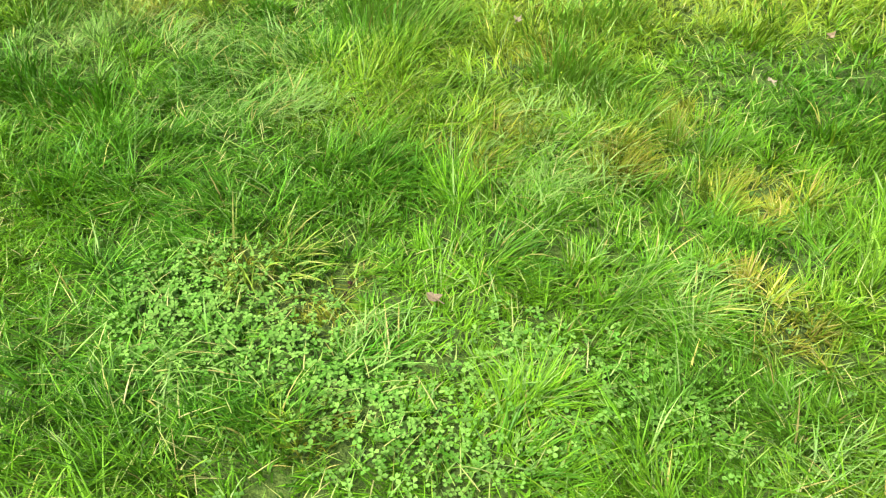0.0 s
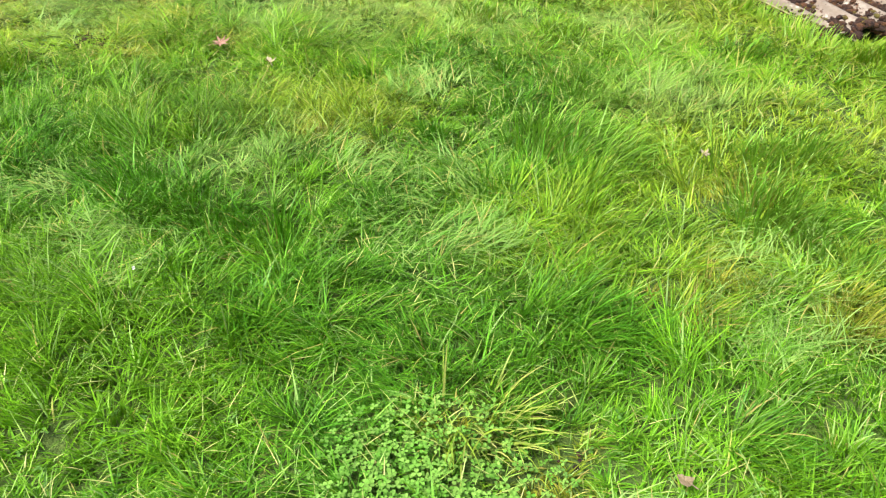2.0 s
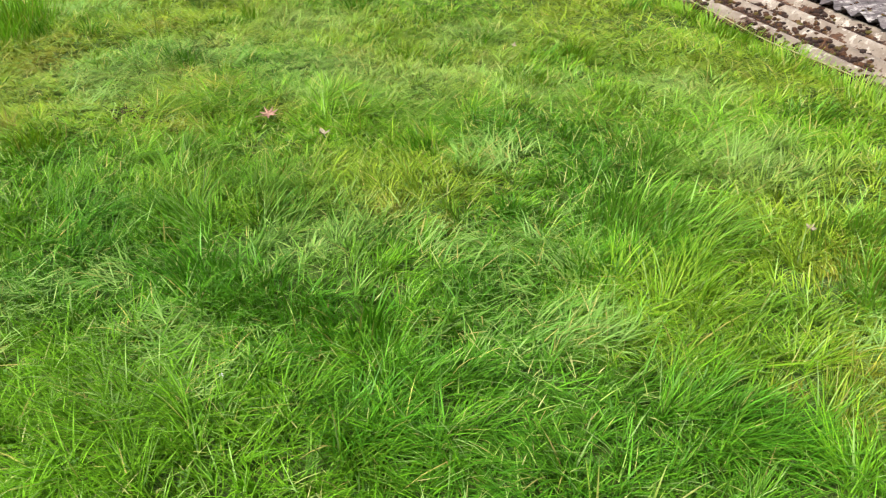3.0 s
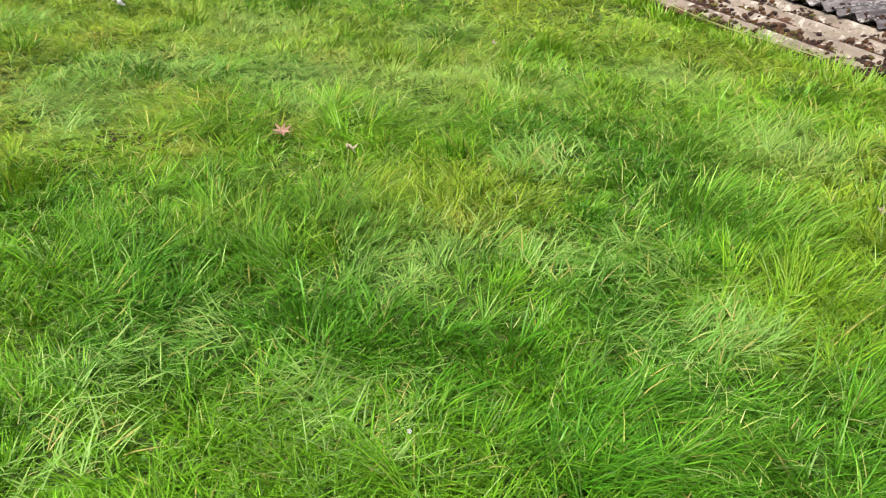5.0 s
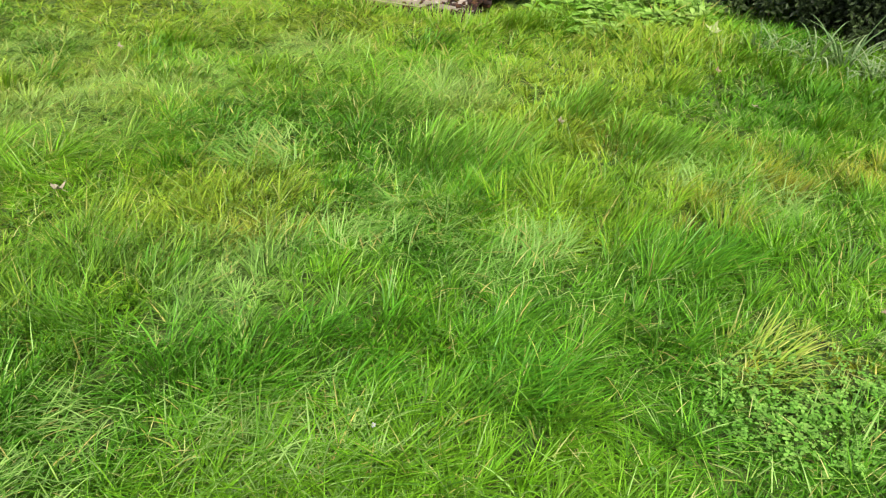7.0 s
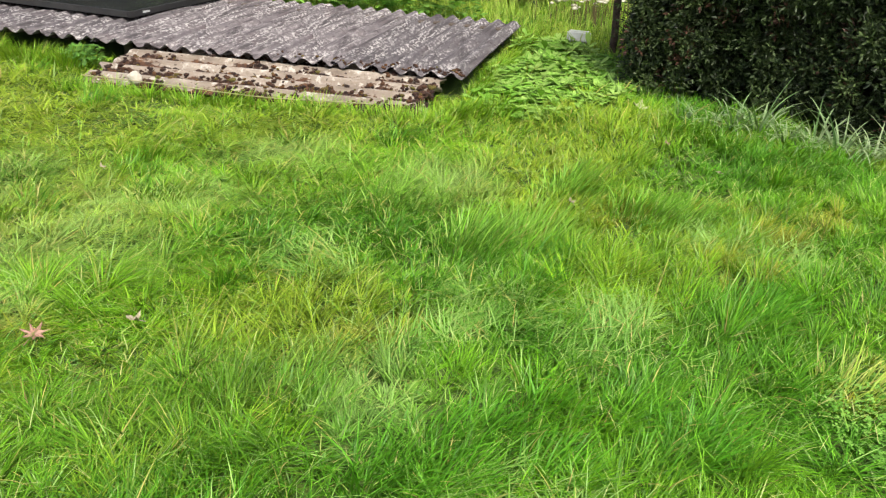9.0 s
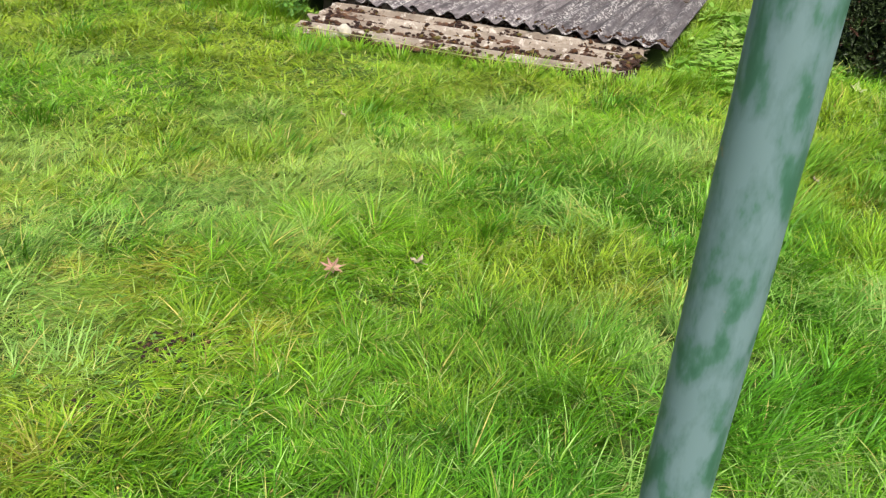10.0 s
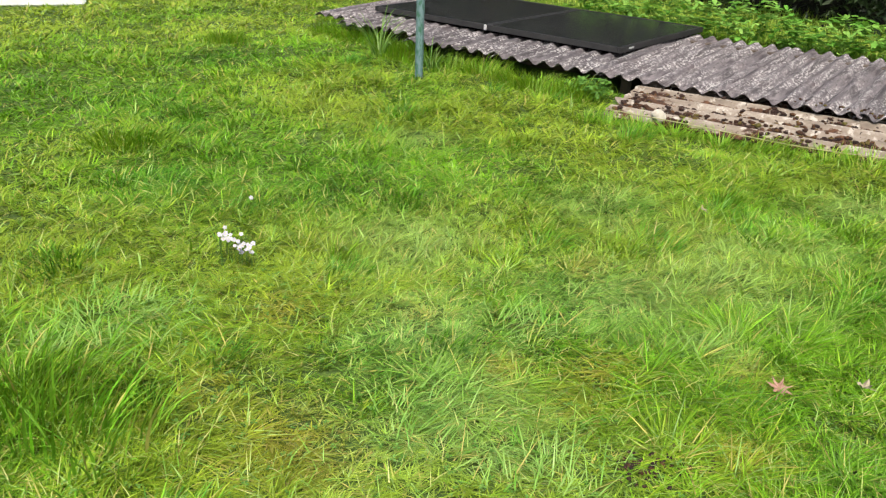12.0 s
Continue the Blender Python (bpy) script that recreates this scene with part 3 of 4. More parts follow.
near_shrub = [(2.2 + 0.1 * s, 3.1 - s, 0.2, 0.09, lr.uniform(-180, 0), 0.4) for s in np.arange(-0.5, 2, 0.3)]
tufts = join(tuft_blades(TALL, 2300, (0.15, 0.39, 0.02), (0.27, 0.47, 0.07)) + tuft_blades(MIDDLING, 3800, (0.07, 0.26, 0.01), (0.14, 0.40, 0.02))
             + tuft_blades(LOWER + edge + near_shrub, 3000, FRESH, YGREEN) + tuft_blades(loose, 2600, DEEP, FRESH)
             + tuft_blades(COARSE, 800, (0.15, 0.40, 0.015), (0.30, 0.50, 0.06), 1.5) + tuft_blades(PALE_TUFTS, 2000, (0.27, 0.42, 0.04), (0.46, 0.50, 0.13)))
tagged(from_arrays("long_grass", *tufts[:2], GRASS_LONG, tufts[2]), "long unmown green grass tufts bending over the lawn", "long grass", kind="stuff")

# ---- flattened blades, pale side up ----
out = []
for px, py, r in LAID:
    n = int(3000 * math.pi * r * r)
    rad, ang = 1.35 * r * np.sqrt(rng.random(n)), rng.uniform(0, 2 * np.pi, n)
    x, y = px + rad * np.cos(ang), py + rad * np.sin(ang)
    ok = field(x, y, 0.09, 8) + 0.35 * (1 - rad / r) > rng.uniform(0.15, 0.75, n)
    x, y, n = x[ok], y[ok], int(ok.sum())
    tx, ty, own = tussocks(x, y, 0.075, 43)
    t = lerp((0.11, 0.33, 0.02), (0.33, 0.51, 0.13), np.clip(0.65 * own[:, 1] + 0.45 * rng.random(n) - 0.05, 0, 1))
    t = lerp(t, STRAW, (rng.random(n) < 0.06) * 0.9)
    way = -0.6 + 5 * (field(x, y, 0.3, 11) - 0.5) + 2.6 * (own[:, 0] - 0.5) + rng.normal(0, 0.6, n)
    out.append(blades(x, y, ground_z(x, y) + rng.uniform(0.015, 0.04, n) + 0.02 * own[:, 2], rng.uniform(0.06, 0.16, n), rng.uniform(0.003, 0.0062, n),
                      way, rng.uniform(0.7, 1.25, n), rng.uniform(0.2, 0.8, n), t, 4))
x, y, d = scatter(450, -5, 3, 0.6, 10)
n = len(x)
t = lerp((0.2, 0.44, 0.04), (0.5, 0.5, 0.18), rng.random(n) ** 1.5)
out.append(blades(x, y, ground_z(x, y) + rng.uniform(0.02, 0.05, n), rng.uniform(0.04, 0.11, n), rng.uniform(0.0025, 0.0042, n) * np.sqrt(np.maximum(1, d / 1.3)),
                  rng.uniform(-3.1, 3.1, n), rng.uniform(0.7, 1.4, n), rng.uniform(0.0, 0.6, n), t, 3))
flat = join(out)
tagged(from_arrays("flattened_grass", *flat[:2], GRASS_LONG, flat[2]), "pale trodden grass blades and clippings lying flat", "grass", kind="stuff")


# ---- clover ----
def leaf_fans(x, y, z, size, turn, tip, tint, lobes=3, spread=2.1, length=1.0):
    """Leaves of several rounded leaflets round a stalk's end, each slightly folded."""
    n = len(x)
    shape = np.array([(0, 0, 0), (0.55, -0.42, 0.10), (0.98, -0.26, 0.06), (0.92, 0.0, -0.06), (0.98, 0.26, 0.06), (0.55, 0.42, 0.10)]) * (length, 1, 1)
    pat = np.array([(0, 1, 3), (1, 2, 3), (0, 3, 5), (3, 4, 5)])
    verts = np.zeros((n, lobes, 6, 3))
    for k in range(lobes):
        a = turn + spread * (k - (lobes - 1) / 2)
        ca, sa = np.cos(a)[:, None], np.sin(a)[:, None]
        lx, ly, lz = shape[:, 0][None], shape[:, 1][None], shape[:, 2][None]
        verts[:, k, :, 0] = x[:, None] + size[:, None] * (ca * lx - sa * ly)
        verts[:, k, :, 1] = y[:, None] + size[:, None] * (sa * lx + ca * ly)
        slope = (np.cos(a - turn) * tip)[:, None]
        verts[:, k, :, 2] = z[:, None] + size[:, None] * (lz + slope * lx)
    tris = (np.arange(n * lobes)[:, None, None] * 6 + pat[None]).reshape(-1, 3)
    return verts.reshape(-1, 3), tris, np.repeat(tint, lobes * 6, axis=0)


out = []
for px, py, r in CLOVERED:
    n = int(3600 * math.pi * r * r)
    rad, ang = 1.8 * r * rng.random(n) ** 0.75, rng.uniform(0, 2 * np.pi, n)
    x, y = px + rad * np.cos(ang), py + rad * np.sin(ang)
    t = lerp((0.12, 0.33, 0.035), (0.25, 0.47, 0.09), rng.random(n)) * rng.uniform(0.75, 1.2, n)[:, None]
    out.append(leaf_fans(x, y, ground_z(x, y) + rng.uniform(0.02, 0.065, n), rng.uniform(0.008, 0.0155, n), rng.uniform(0, 6.28, n), rng.normal(0, 0.4, n), t))
x, y, d = scatter(160, -4, 2.5, 0.6, 6)
n = len(x)
out.append(leaf_fans(x, y, ground_z(x, y) + rng.uniform(0.015, 0.04, n), rng.uniform(0.007, 0.013, n), rng.uniform(0, 6.28, n), rng.normal(0, 0.4, n),
                     lerp((0.10, 0.25, 0.04), (0.18, 0.36, 0.08), rng.random(n))))
clover = join(out)
tagged(from_arrays("clover", *clover[:2], CLOVER, clover[2]), "low green white-clover leaves growing between the grass", "clover", kind="stuff")


# ---- bits of moss and dead matter in the lawn ----
def lumps(places, mat, name, label, category, flat=0.5, seed=3):
    """Small uneven cushions, joined."""
    r2 = np.random.default_rng(seed)
    bm = bmesh.new()
    bmesh.ops.create_icosphere(bm, subdivisions=1, radius=1)
    base = np.array([vv.co[:] for vv in bm.verts])
    faces = np.array([[vv.index for vv in f.verts] for f in bm.faces])
    bm.free()
    vs, ts = [], []
    for k, (px, py, pz, s) in enumerate(places):
        vs.append(base * r2.uniform(0.65, 1.35, (len(base), 1)) * (s * r2.uniform(0.8, 1.6), s * r2.uniform(0.8, 1.6), s * flat) + (px, py, pz))
        ts.append(faces + k * len(base))
    return tagged(from_arrays(name, np.concatenate(vs), np.concatenate(ts), mat, smooth=True), label, category, kind="stuff")


spots = []
for px, py, r in BROWNED:
    for k in range(int(1000 * r * r * 3.1)):
        a, q = lr.uniform(0, 6.28), r * math.sqrt(lr.random())
        sx, sy = px + q * math.cos(a), py + q * math.sin(a)
        spots.append((sx, sy, float(ground_z(sx, sy)) + 0.016, lr.uniform(0.003, 0.009)))
lumps(spots, MOSS, "lawn_moss", "small reddish brown moss patches between the grass", "moss")


# ---- corrugated sheets ----
def corrugated(name, length, waves, pitch, amp, mat, thick=0.0065, seed=1, sag=0.0, notch=0.012):
    """A wavy sheet: ridges along x, waves across y, worn ends. Its corner at the origin."""
    r2 = np.random.default_rng(seed)
    per, nx = 10, 14
    ny = waves * per + 1
    ys = np.arange(ny) / per * pitch
    nick = r2.normal(0, notch, (2, ny))
    nick = (nick + np.roll(nick, 1, 1) + np.roll(nick, -1, 1)) / 3
    top = np.zeros((nx, ny, 3))
    for j in range(nx):
        f = j / (nx - 1)
        top[j, :, 0] = f * length + (nick[0] if j == 0 else nick[1] if j == nx - 1 else 0)
        top[j, :, 1] = ys
        top[j, :, 2] = amp * np.cos(2 * np.pi * ys / pitch + np.pi) + sag * math.sin(math.pi * f) + r2.normal(0, 0.0012, ny)
    low = top - (0, 0, thick)
    verts = np.concatenate([top.reshape(-1, 3), low.reshape(-1, 3)])
    m = nx * ny
    q = (np.arange(nx - 1)[:, None] * ny + np.arange(ny - 1)[None]).ravel()
    tri = [np.c_[q, q + ny, q + ny + 1], np.c_[q, q + ny + 1, q + 1], np.c_[q + m, q + m + ny + 1, q + m + ny], np.c_[q + m, q + m + 1, q + m + ny + 1]]
    for a in (np.arange(ny - 1), (nx - 1) * ny + np.arange(ny - 1)):
        tri += [np.c_[a, a + 1, a + m + 1], np.c_[a, a + m + 1, a + m]]
    for a in (np.arange(nx - 1) * ny, np.arange(nx - 1) * ny + ny - 1):
        tri += [np.c_[a, a + ny, a + m + ny], np.c_[a, a + m + ny, a + m]]
    return from_arrays(name, verts, np.concatenate(tri), mat, smooth=True)


def basis(a, u, v, z, tilt=0.0):
    w = Vector((u.x, u.y, tilt)).normalized()
    m = Matrix.Identity(4)
    m.col[0][:3], m.col[1][:3], m.col[2][:3] = w, (v.x, v.y, 0), w.cross(Vector((v.x, v.y, 0))).normalized()
    m.translation = (a.x, a.y, z)
    return m


PITCH = 0.147
for k in range(7):
    ob = corrugated("corrugated_sheet", 2.3 + 0.03 * (k % 3), 7 if k < 6 else 4, PITCH, 0.021, CEMENT, seed=30 + k, sag=0.01, notch=0.02)
    shift = (0.0, -0.04, -0.05, -0.06, 0.02, 0.24, 0.5)[k]
    a = ROOF_A + ROOF_V * (k * 6.56 * PITCH) + ROOF_U * (shift - 0.03)
    ob.matrix_world = basis(a, ROOF_U, ROOF_V, 0.13 + 0.008 * (k % 2), -0.012)
    tagged(ob, "weathered grey corrugated fibre-cement roof sheet flecked with white lichen", "roof sheet", "overlapping roof sheets")

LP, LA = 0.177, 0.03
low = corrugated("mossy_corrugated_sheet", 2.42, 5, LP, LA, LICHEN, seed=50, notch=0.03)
m = Matrix.Identity(4)
m.col[0][:3], m.col[1][:3], m.col[2][:3] = (SLAB_V.x, SLAB_V.y, 0), (-SLAB_U.x, -SLAB_U.y, -0.075), Vector((SLAB_V.x, SLAB_V.y, 0)).cross(Vector((-SLAB_U.x, -SLAB_U.y, -0.075))).normalized()
corner = SLAB_A + SLAB_U * 0.88
m.translation = (corner.x, corner.y, 0.085)
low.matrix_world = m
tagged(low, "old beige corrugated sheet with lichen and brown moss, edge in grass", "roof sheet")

clumps = []
for k in range(8000):
    along, groove = lr.random() * 2.37 + 0.03, lr.choice((1.0, 2.0, 3.0, 4.0, 5.0))
    across = (groove + lr.normal(0, 0.17)) * LP
    patch = field(along, across * 1.5 + groove * 3.1, 0.20, 12) + 0.25 * field(along, across, 0.05, 9)
    if patch < {1.0: 0.6, 2.0: 0.52, 3.0: 0.44, 4.0: 0.36, 5.0: 0.47}[float(groove)] + 0.45 * abs(across / LP - groove) or across < 0.05 or across > 0.88:
        continue
    zz = LA * math.cos(2 * math.pi * across / LP + math.pi)
    p = m @ Vector((along, across, zz + 0.002))
    clumps.append((p.x, p.y, p.z, lr.uniform(0.005, 0.021)))
for k in range(160):
    across = lr.uniform(0.45, 0.89)
    p = m @ Vector((abs(lr.normal(0, 0.05)), across, LA * math.cos(2 * math.pi * across / LP + math.pi)))
    clumps.append((p.x, p.y, p.z + 0.004, lr.uniform(0.01, 0.024)))
for k in range(150):
    q = ROOF_A + ROOF_V * (1.5 * lr.random() ** 1.6) + ROOF_U * (abs(lr.normal(0, 0.04)) + 0.02)
    wave = 0.019 * math.cos(2 * math.pi * ((q - ROOF_A).dot(ROOF_V)) / PITCH + math.pi)
    clumps.append((q.x, q.y, 0.136 + wave, lr.uniform(0.005, 0.014)))
lumps(clumps, MOSS, "sheet_moss", "dark brown moss cushions on the old corrugated sheets", "moss", 0.75, 5)


def beam(a, b2, w, h, seed):
    """A rough timber from a to b2, its top at their height."""
    r2 = np.random.default_rng(seed)
    bm = bmesh.new()
    bmesh.ops.create_cube(bm, size=1)
    a, b2 = Vector(a), Vector(b2)
    bmesh.ops.subdivide_edges(bm, edges=[e for e in bm.edges if abs((e.verts[0].co - e.verts[1].co).x) > 0.5], cuts=9)
    for vv in bm.verts:
        vv.co = Vector((vv.co.x * (b2 - a).length, vv.co.y * w + r2.normal(0, 0.004), (vv.co.z - 0.5) * h + r2.normal(0, 0.003)))
    bmesh.ops.bevel(bm, geom=bm.edges[:], offset=0.004, segments=1, affect="EDGES")
    ob = part("timber", bm, WOOD)
    mid, ang = (a + b2) / 2, math.atan2((b2 - a).y, (b2 - a).x)
    ob.matrix_world = Matrix.Translation(mid) @ Matrix.Rotation(ang, 4, "Z")
    return tagged(ob, "dark rotten timber bearing the roof sheets", "timber", "bearers under the roof sheets")


for s, w in ((0.6, 0.09), (1.95, 0.09)):
    a, e = ROOF_A + ROOF_U * s + ROOF_V * 0.1, ROOF_A + ROOF_U * s + ROOF_V * 5.6
    beam((a.x, a.y, 0.105), (e.x, e.y, 0.105), w, 0.2, int(s * 10))
a, e = ROOF_A + ROOF_V * 2.75 + ROOF_U * 0.12, ROOF_A + ROOF_V * 2.75 + ROOF_U * 2.1
beam((a.x, a.y, 0.1), (e.x, e.y, 0.1), 0.1, 0.2, 77)

# thin cane along the old sheet's edge
bm = bmesh.new()
pts = [Vector((SLAB_A.x - 0.035 + SLAB_V.x * s + 0.012 * math.sin(5 * s), SLAB_A.y + SLAB_V.y * s, 0.035 + 0.012 * math.sin(3 * s + 1))) for s in np.linspace(0.3, 2.4, 26)]
rings = [[bm.verts.new(p + Vector((math.cos(q) * 0.0038, 0, math.sin(q) * 0.0038))) for q in np.linspace(0, 2 * math.pi, 7)[:-1]] for p in pts]
for r0, r1 in zip(rings, rings[1:]):
    for k in range(6):
        bm.faces.new((r0[k], r0[(k + 1) % 6], r1[(k + 1) % 6], r1[k]))
tagged(part("cane", bm, CANE, smooth=True), "thin dry cane lying along the old sheet's edge", "cane")


def pebble(name, place, size, mat, label, category, seed):
    bm = bmesh.new()
    bmesh.ops.create_icosphere(bm, subdivisions=3, radius=1)
    for vv in bm.verts:
        vv.co *= 1 + 0.28 * noise.noise(vv.co * 1.7 + Vector((seed, 0, 0))) + 0.08 * noise.noise(vv.co * 5)
        vv.co = Vector((vv.co.x * size[0], vv.co.y * size[1], vv.co.z * size[2]))
    ob = part(name, bm, mat, smooth=True)
    ob.location = place
    return tagged(ob, label, category)


pebble("stone", (0.61, 6.53, 0.04), (0.045, 0.055, 0.045), STONE, "pale cream stone lying on the mossy sheet's edge", "stone", 3)

# ---- black panels ----
PA, PU, PV = Vector((1.53, 7.70)), Vector((0.974, 0.225)), Vector((-0.225, 0.974))


def panel(m):
    top = thing("solar_panel", "flat black glass panel with black frame lying on roof sheets", "solar panel", m, "pair of black panels")
    lx, ly, t = 1.76, 1.42, 0.05
    for name, x0, x1, y0, y1 in (("frame_bar", 0, lx, 0, 0.03), ("frame_bar", 0, lx, ly - 0.03, ly), ("frame_bar", 0, 0.03, 0.032, ly - 0.032), ("frame_bar", lx - 0.03, lx, 0.032, ly - 0.032)):
        bm = bmesh.new()
        bmesh.ops.create_cube(bm, size=1, matrix=Matrix.Translation(((x0 + x1) / 2, (y0 + y1) / 2, t / 2)) @ Matrix.Diagonal((x1 - x0, y1 - y0, t, 1)))
        bmesh.ops.bevel(bm, geom=bm.edges[:], offset=0.003, segments=2, affect="EDGES")
        part(name, bm, FRAME_BLACK, top)
    bm = bmesh.new()
    bmesh.ops.create_cube(bm, size=1, matrix=Matrix.Translation((lx / 2, ly / 2, t - 0.01)) @ Matrix.Diagonal((lx - 0.056, ly - 0.056, 0.012, 1)))
    part("glass", bm, GLASS_BLACK, top, "glossy black glass")
    bm = bmesh.new()
    bmesh.ops.create_cube(bm, size=1, matrix=Matrix.Translation((0.2, -0.002, t * 0.55)) @ Matrix.Diagonal((0.09, 0.003, 0.016, 1)))
    part("sticker", bm, PLASTIC, top, "small white sticker on the frame")
    return top


p1 = panel(basis(PA, PU, PV, 0.172, -0.018))
p2 = copy_thing(p1, basis(PA + PV * 1.428, PU, PV, 0.172, -0.018))
for ob in (p1, p2):
    ob.matrix_world = ob.matrix_basis
bm = bmesh.new()
bmesh.ops.create_cube(bm, size=1, matrix=Matrix.Diagonal((0.02, 0.024, 0.05, 1)))
bmesh.ops.bevel(bm, geom=bm.edges[:], offset=0.003, segments=1, affect="EDGES")
clip = part("panel_clip", bm, SILVER)
q = PA + PV * 1.424 - PU * 0.011
clip.location = (q.x, q.y, 0.199)
tagged(clip, "small pale metal clip joining the two panels", "clip")


# ---- posts ----
def post(x, y, radius, height, label, lean=(0, 0)):
    bm = bmesh.new()
    bmesh.ops.create_cone(bm, cap_ends=True, segments=40, radius1=radius, radius2=radius, depth=height, matrix=Matrix.Translation((0, 0, height / 2)))
    bmesh.ops.subdivide_edges(bm, edges=[e for e in bm.edges if abs((e.verts[0].co - e.verts[1].co).z) > 0.5], cuts=24)
    for vv in bm.verts:
        vv.co.x += 0.0012 * noise.noise(vv.co * 9)
        vv.co.y += 0.0012 * noise.noise(vv.co * 9 + Vector((4, 0, 0)))
    ob = part("metal_post", bm, PAINT, smooth=True)
    ob.matrix_world = pose(x, y, -0.15, lean[0], lean[1], 0)
    return tagged(ob, label, "post", "green garden posts")


post(-3.032, 2.276, 0.0328, 2.4, "round metal post with faded peeling blue-green paint")
post(0.03, 8.57, 0.034, 2.4, "round blue-green metal post standing in grass beside roof sheets")


# ---- leaves, flowers ----
def dead_leaf(spot, size, lobes, mat, label, turn, seed, curl=0.25, depth=0.55):
    """A flat lobed leaf with a stalk, curled at the tips."""
    place = (spot[0], spot[1], float(ground_z(spot[0], spot[1])) + spot[2] + 0.045)
    bm = bmesh.new()
    r2 = np.random.default_rng(seed)
    rim = []
    steps = lobes * 6
    for k in range(steps):
        a = 2 * math.pi * k / steps
        q = size * (1 - depth * abs(math.sin(a * lobes / 2)) ** 0.7) * (1 if k % 6 == 0 else 0.97) * r2.uniform(0.88, 1.08)
        rim.append(bm.verts.new((q * math.cos(a), q * math.sin(a), curl * size * (q / size) ** 2 * r2.uniform(0.3, 1.3))))
    c = bm.verts.new((0, 0, 0))
    for k in range(steps):
        bm.faces.new((c, rim[k], rim[(k + 1) % steps]))
    body = bmesh.ops.extrude_face_region(bm, geom=bm.faces[:])
    bmesh.ops.translate(bm, verts=[g for g in body["geom"] if isinstance(g, bmesh.types.BMVert)], vec=(0, 0, -0.0012))
    top = thing("leaf", label, "leaf", Matrix.Translation(place) @ Euler((0.2, -0.15, turn)).to_matrix().to_4x4())
    part("blade", bm, mat, top)
    bm = bmesh.new()
    bmesh.ops.create_cone(bm, cap_ends=True, segments=6, radius1=0.0016, radius2=0.001, depth=size * 1.3, matrix=Matrix.Translation((-size * 0.7, 0, 0.002)) @ Matrix.Rotation(radians(86), 4, "Y"))
    part("stalk", bm, mat, top)
    return top


dead_leaf((-1.79, 4.087, 0.012), 0.05, 7, LEAF_RED, "fallen pink-red star-shaped maple leaf lying on grass", 0.4, 1)
dead_leaf((-1.50, 3.93, 0.016), 0.032, 3, LEAF_PALE, "curled bleached dead leaf caught in the grass", 2.2, 2, 0.9, 0.4)
dead_leaf((0.182, 1.487, 0.016), 0.026, 3, LEAF_BROWN, "small pale brown dead leaf lying on grass", 2.6, 3, 0.3, 0.3)
dead_leaf((0.45, 3.10, 0.05), 0.022, 4, LEAF_PALE, "small pale dead leaf caught in long grass", 1.0, 4, 0.8, 0.3)
dead_leaf((2.31, 3.48, 0.03), 0.065, 3, LEAF_WILTED, "pale yellowish wilted leaf near the dark hedge", 0.3, 5, 0.5, 0.4)
dead_leaf((1.36, 2.65, 0.03), 0.02, 3, LEAF_PALE, "small pale dead leaf on yellowish grass", 2.0, 6, 0.6, 0.3)
dead_leaf((1.71, 3.07, 0.04), 0.024, 3, LEAF_BROWN, "small brown dead leaf on yellowish grass", 0.7, 7, 0.6, 0.4)
dead_leaf((-0.63, 5.25, 0.04), 0.022, 3, LEAF_PALE, "bleached leaf tip standing in short grass", 1.4, 8, 0.9, 0.4)


def flower(place, size, turn, label, tilt=0.8):
    top = thing("white_flower", label, "flower", Matrix.Translation(place) @ Euler((tilt, -0.5 * tilt, 0)).to_matrix().to_4x4() @ Matrix.Rotation(turn, 4, "Z"))
    for k in range(5):
        bm = bmesh.new()
        bmesh.ops.create_circle(bm, cap_ends=True, cap_tris=True, segments=8, radius=size * 0.34)
        for vv in bm.verts:
            vv.co = Vector((vv.co.x * 1.15 + size * 0.38, vv.co.y, 0.25 * size * abs(vv.co.x) / size))
            vv.co.z += 0.1 * size * math.sin(9 * vv.co.y / size)
        bmesh.ops.rotate(bm, verts=bm.verts, cent=(0, 0, 0), matrix=Matrix.Rotation(k * 2 * math.pi / 5, 3, "Z"))
        part("petal", bm, PETAL, top)
    bm = bmesh.new()
    bmesh.ops.create_icosphere(bm, subdivisions=1, radius=size * 0.16)
    part("flower_centre", bm, YELLOW, top)
    bm = bmesh.new()
    bmesh.ops.create_cone(bm, cap_ends=True, segments=5, radius1=0.0015, radius2=0.001, depth=0.2, matrix=Matrix.Translation((0, 0, -0.101)))
    part("stem", bm, GREEN_STEM, top)
    return top


GREEN_STEM = plain("green_stem", [(0.3, (0.06, 0.16, 0.02)), (0.7, (0.12, 0.26, 0.04))], 40.0, 0.6)
fr = np.random.default_rng(5)
for k in range(32):
    across, up = (0.09 * k / 21 - 0.05, 0.165 - 0.09 * k / 21) if k < 22 else (0.045, 0.08)
    across, up = across + fr.normal(0, 0.014), up + fr.normal(0, 0.014)
    place = (-2.862 + 0.77 * across + fr.normal(0, 0.012), 6.06 - 0.64 * across + fr.normal(0, 0.012), up)
    ob = flower(place, fr.uniform(0.011, 0.016), fr.uniform(0, 6), "small white flower on a thin stem in the grass", fr.uniform(0.3, 1.1))
    ob["group"] = "cluster of white flowers"
flower((-2.46, 6.71, 0.02), 0.016, 1.0, "single small white daisy in the lawn")
flower((-1.42, 2.12, 0.03), 0.009, 1.0, "tiny white daisy in the long grass")


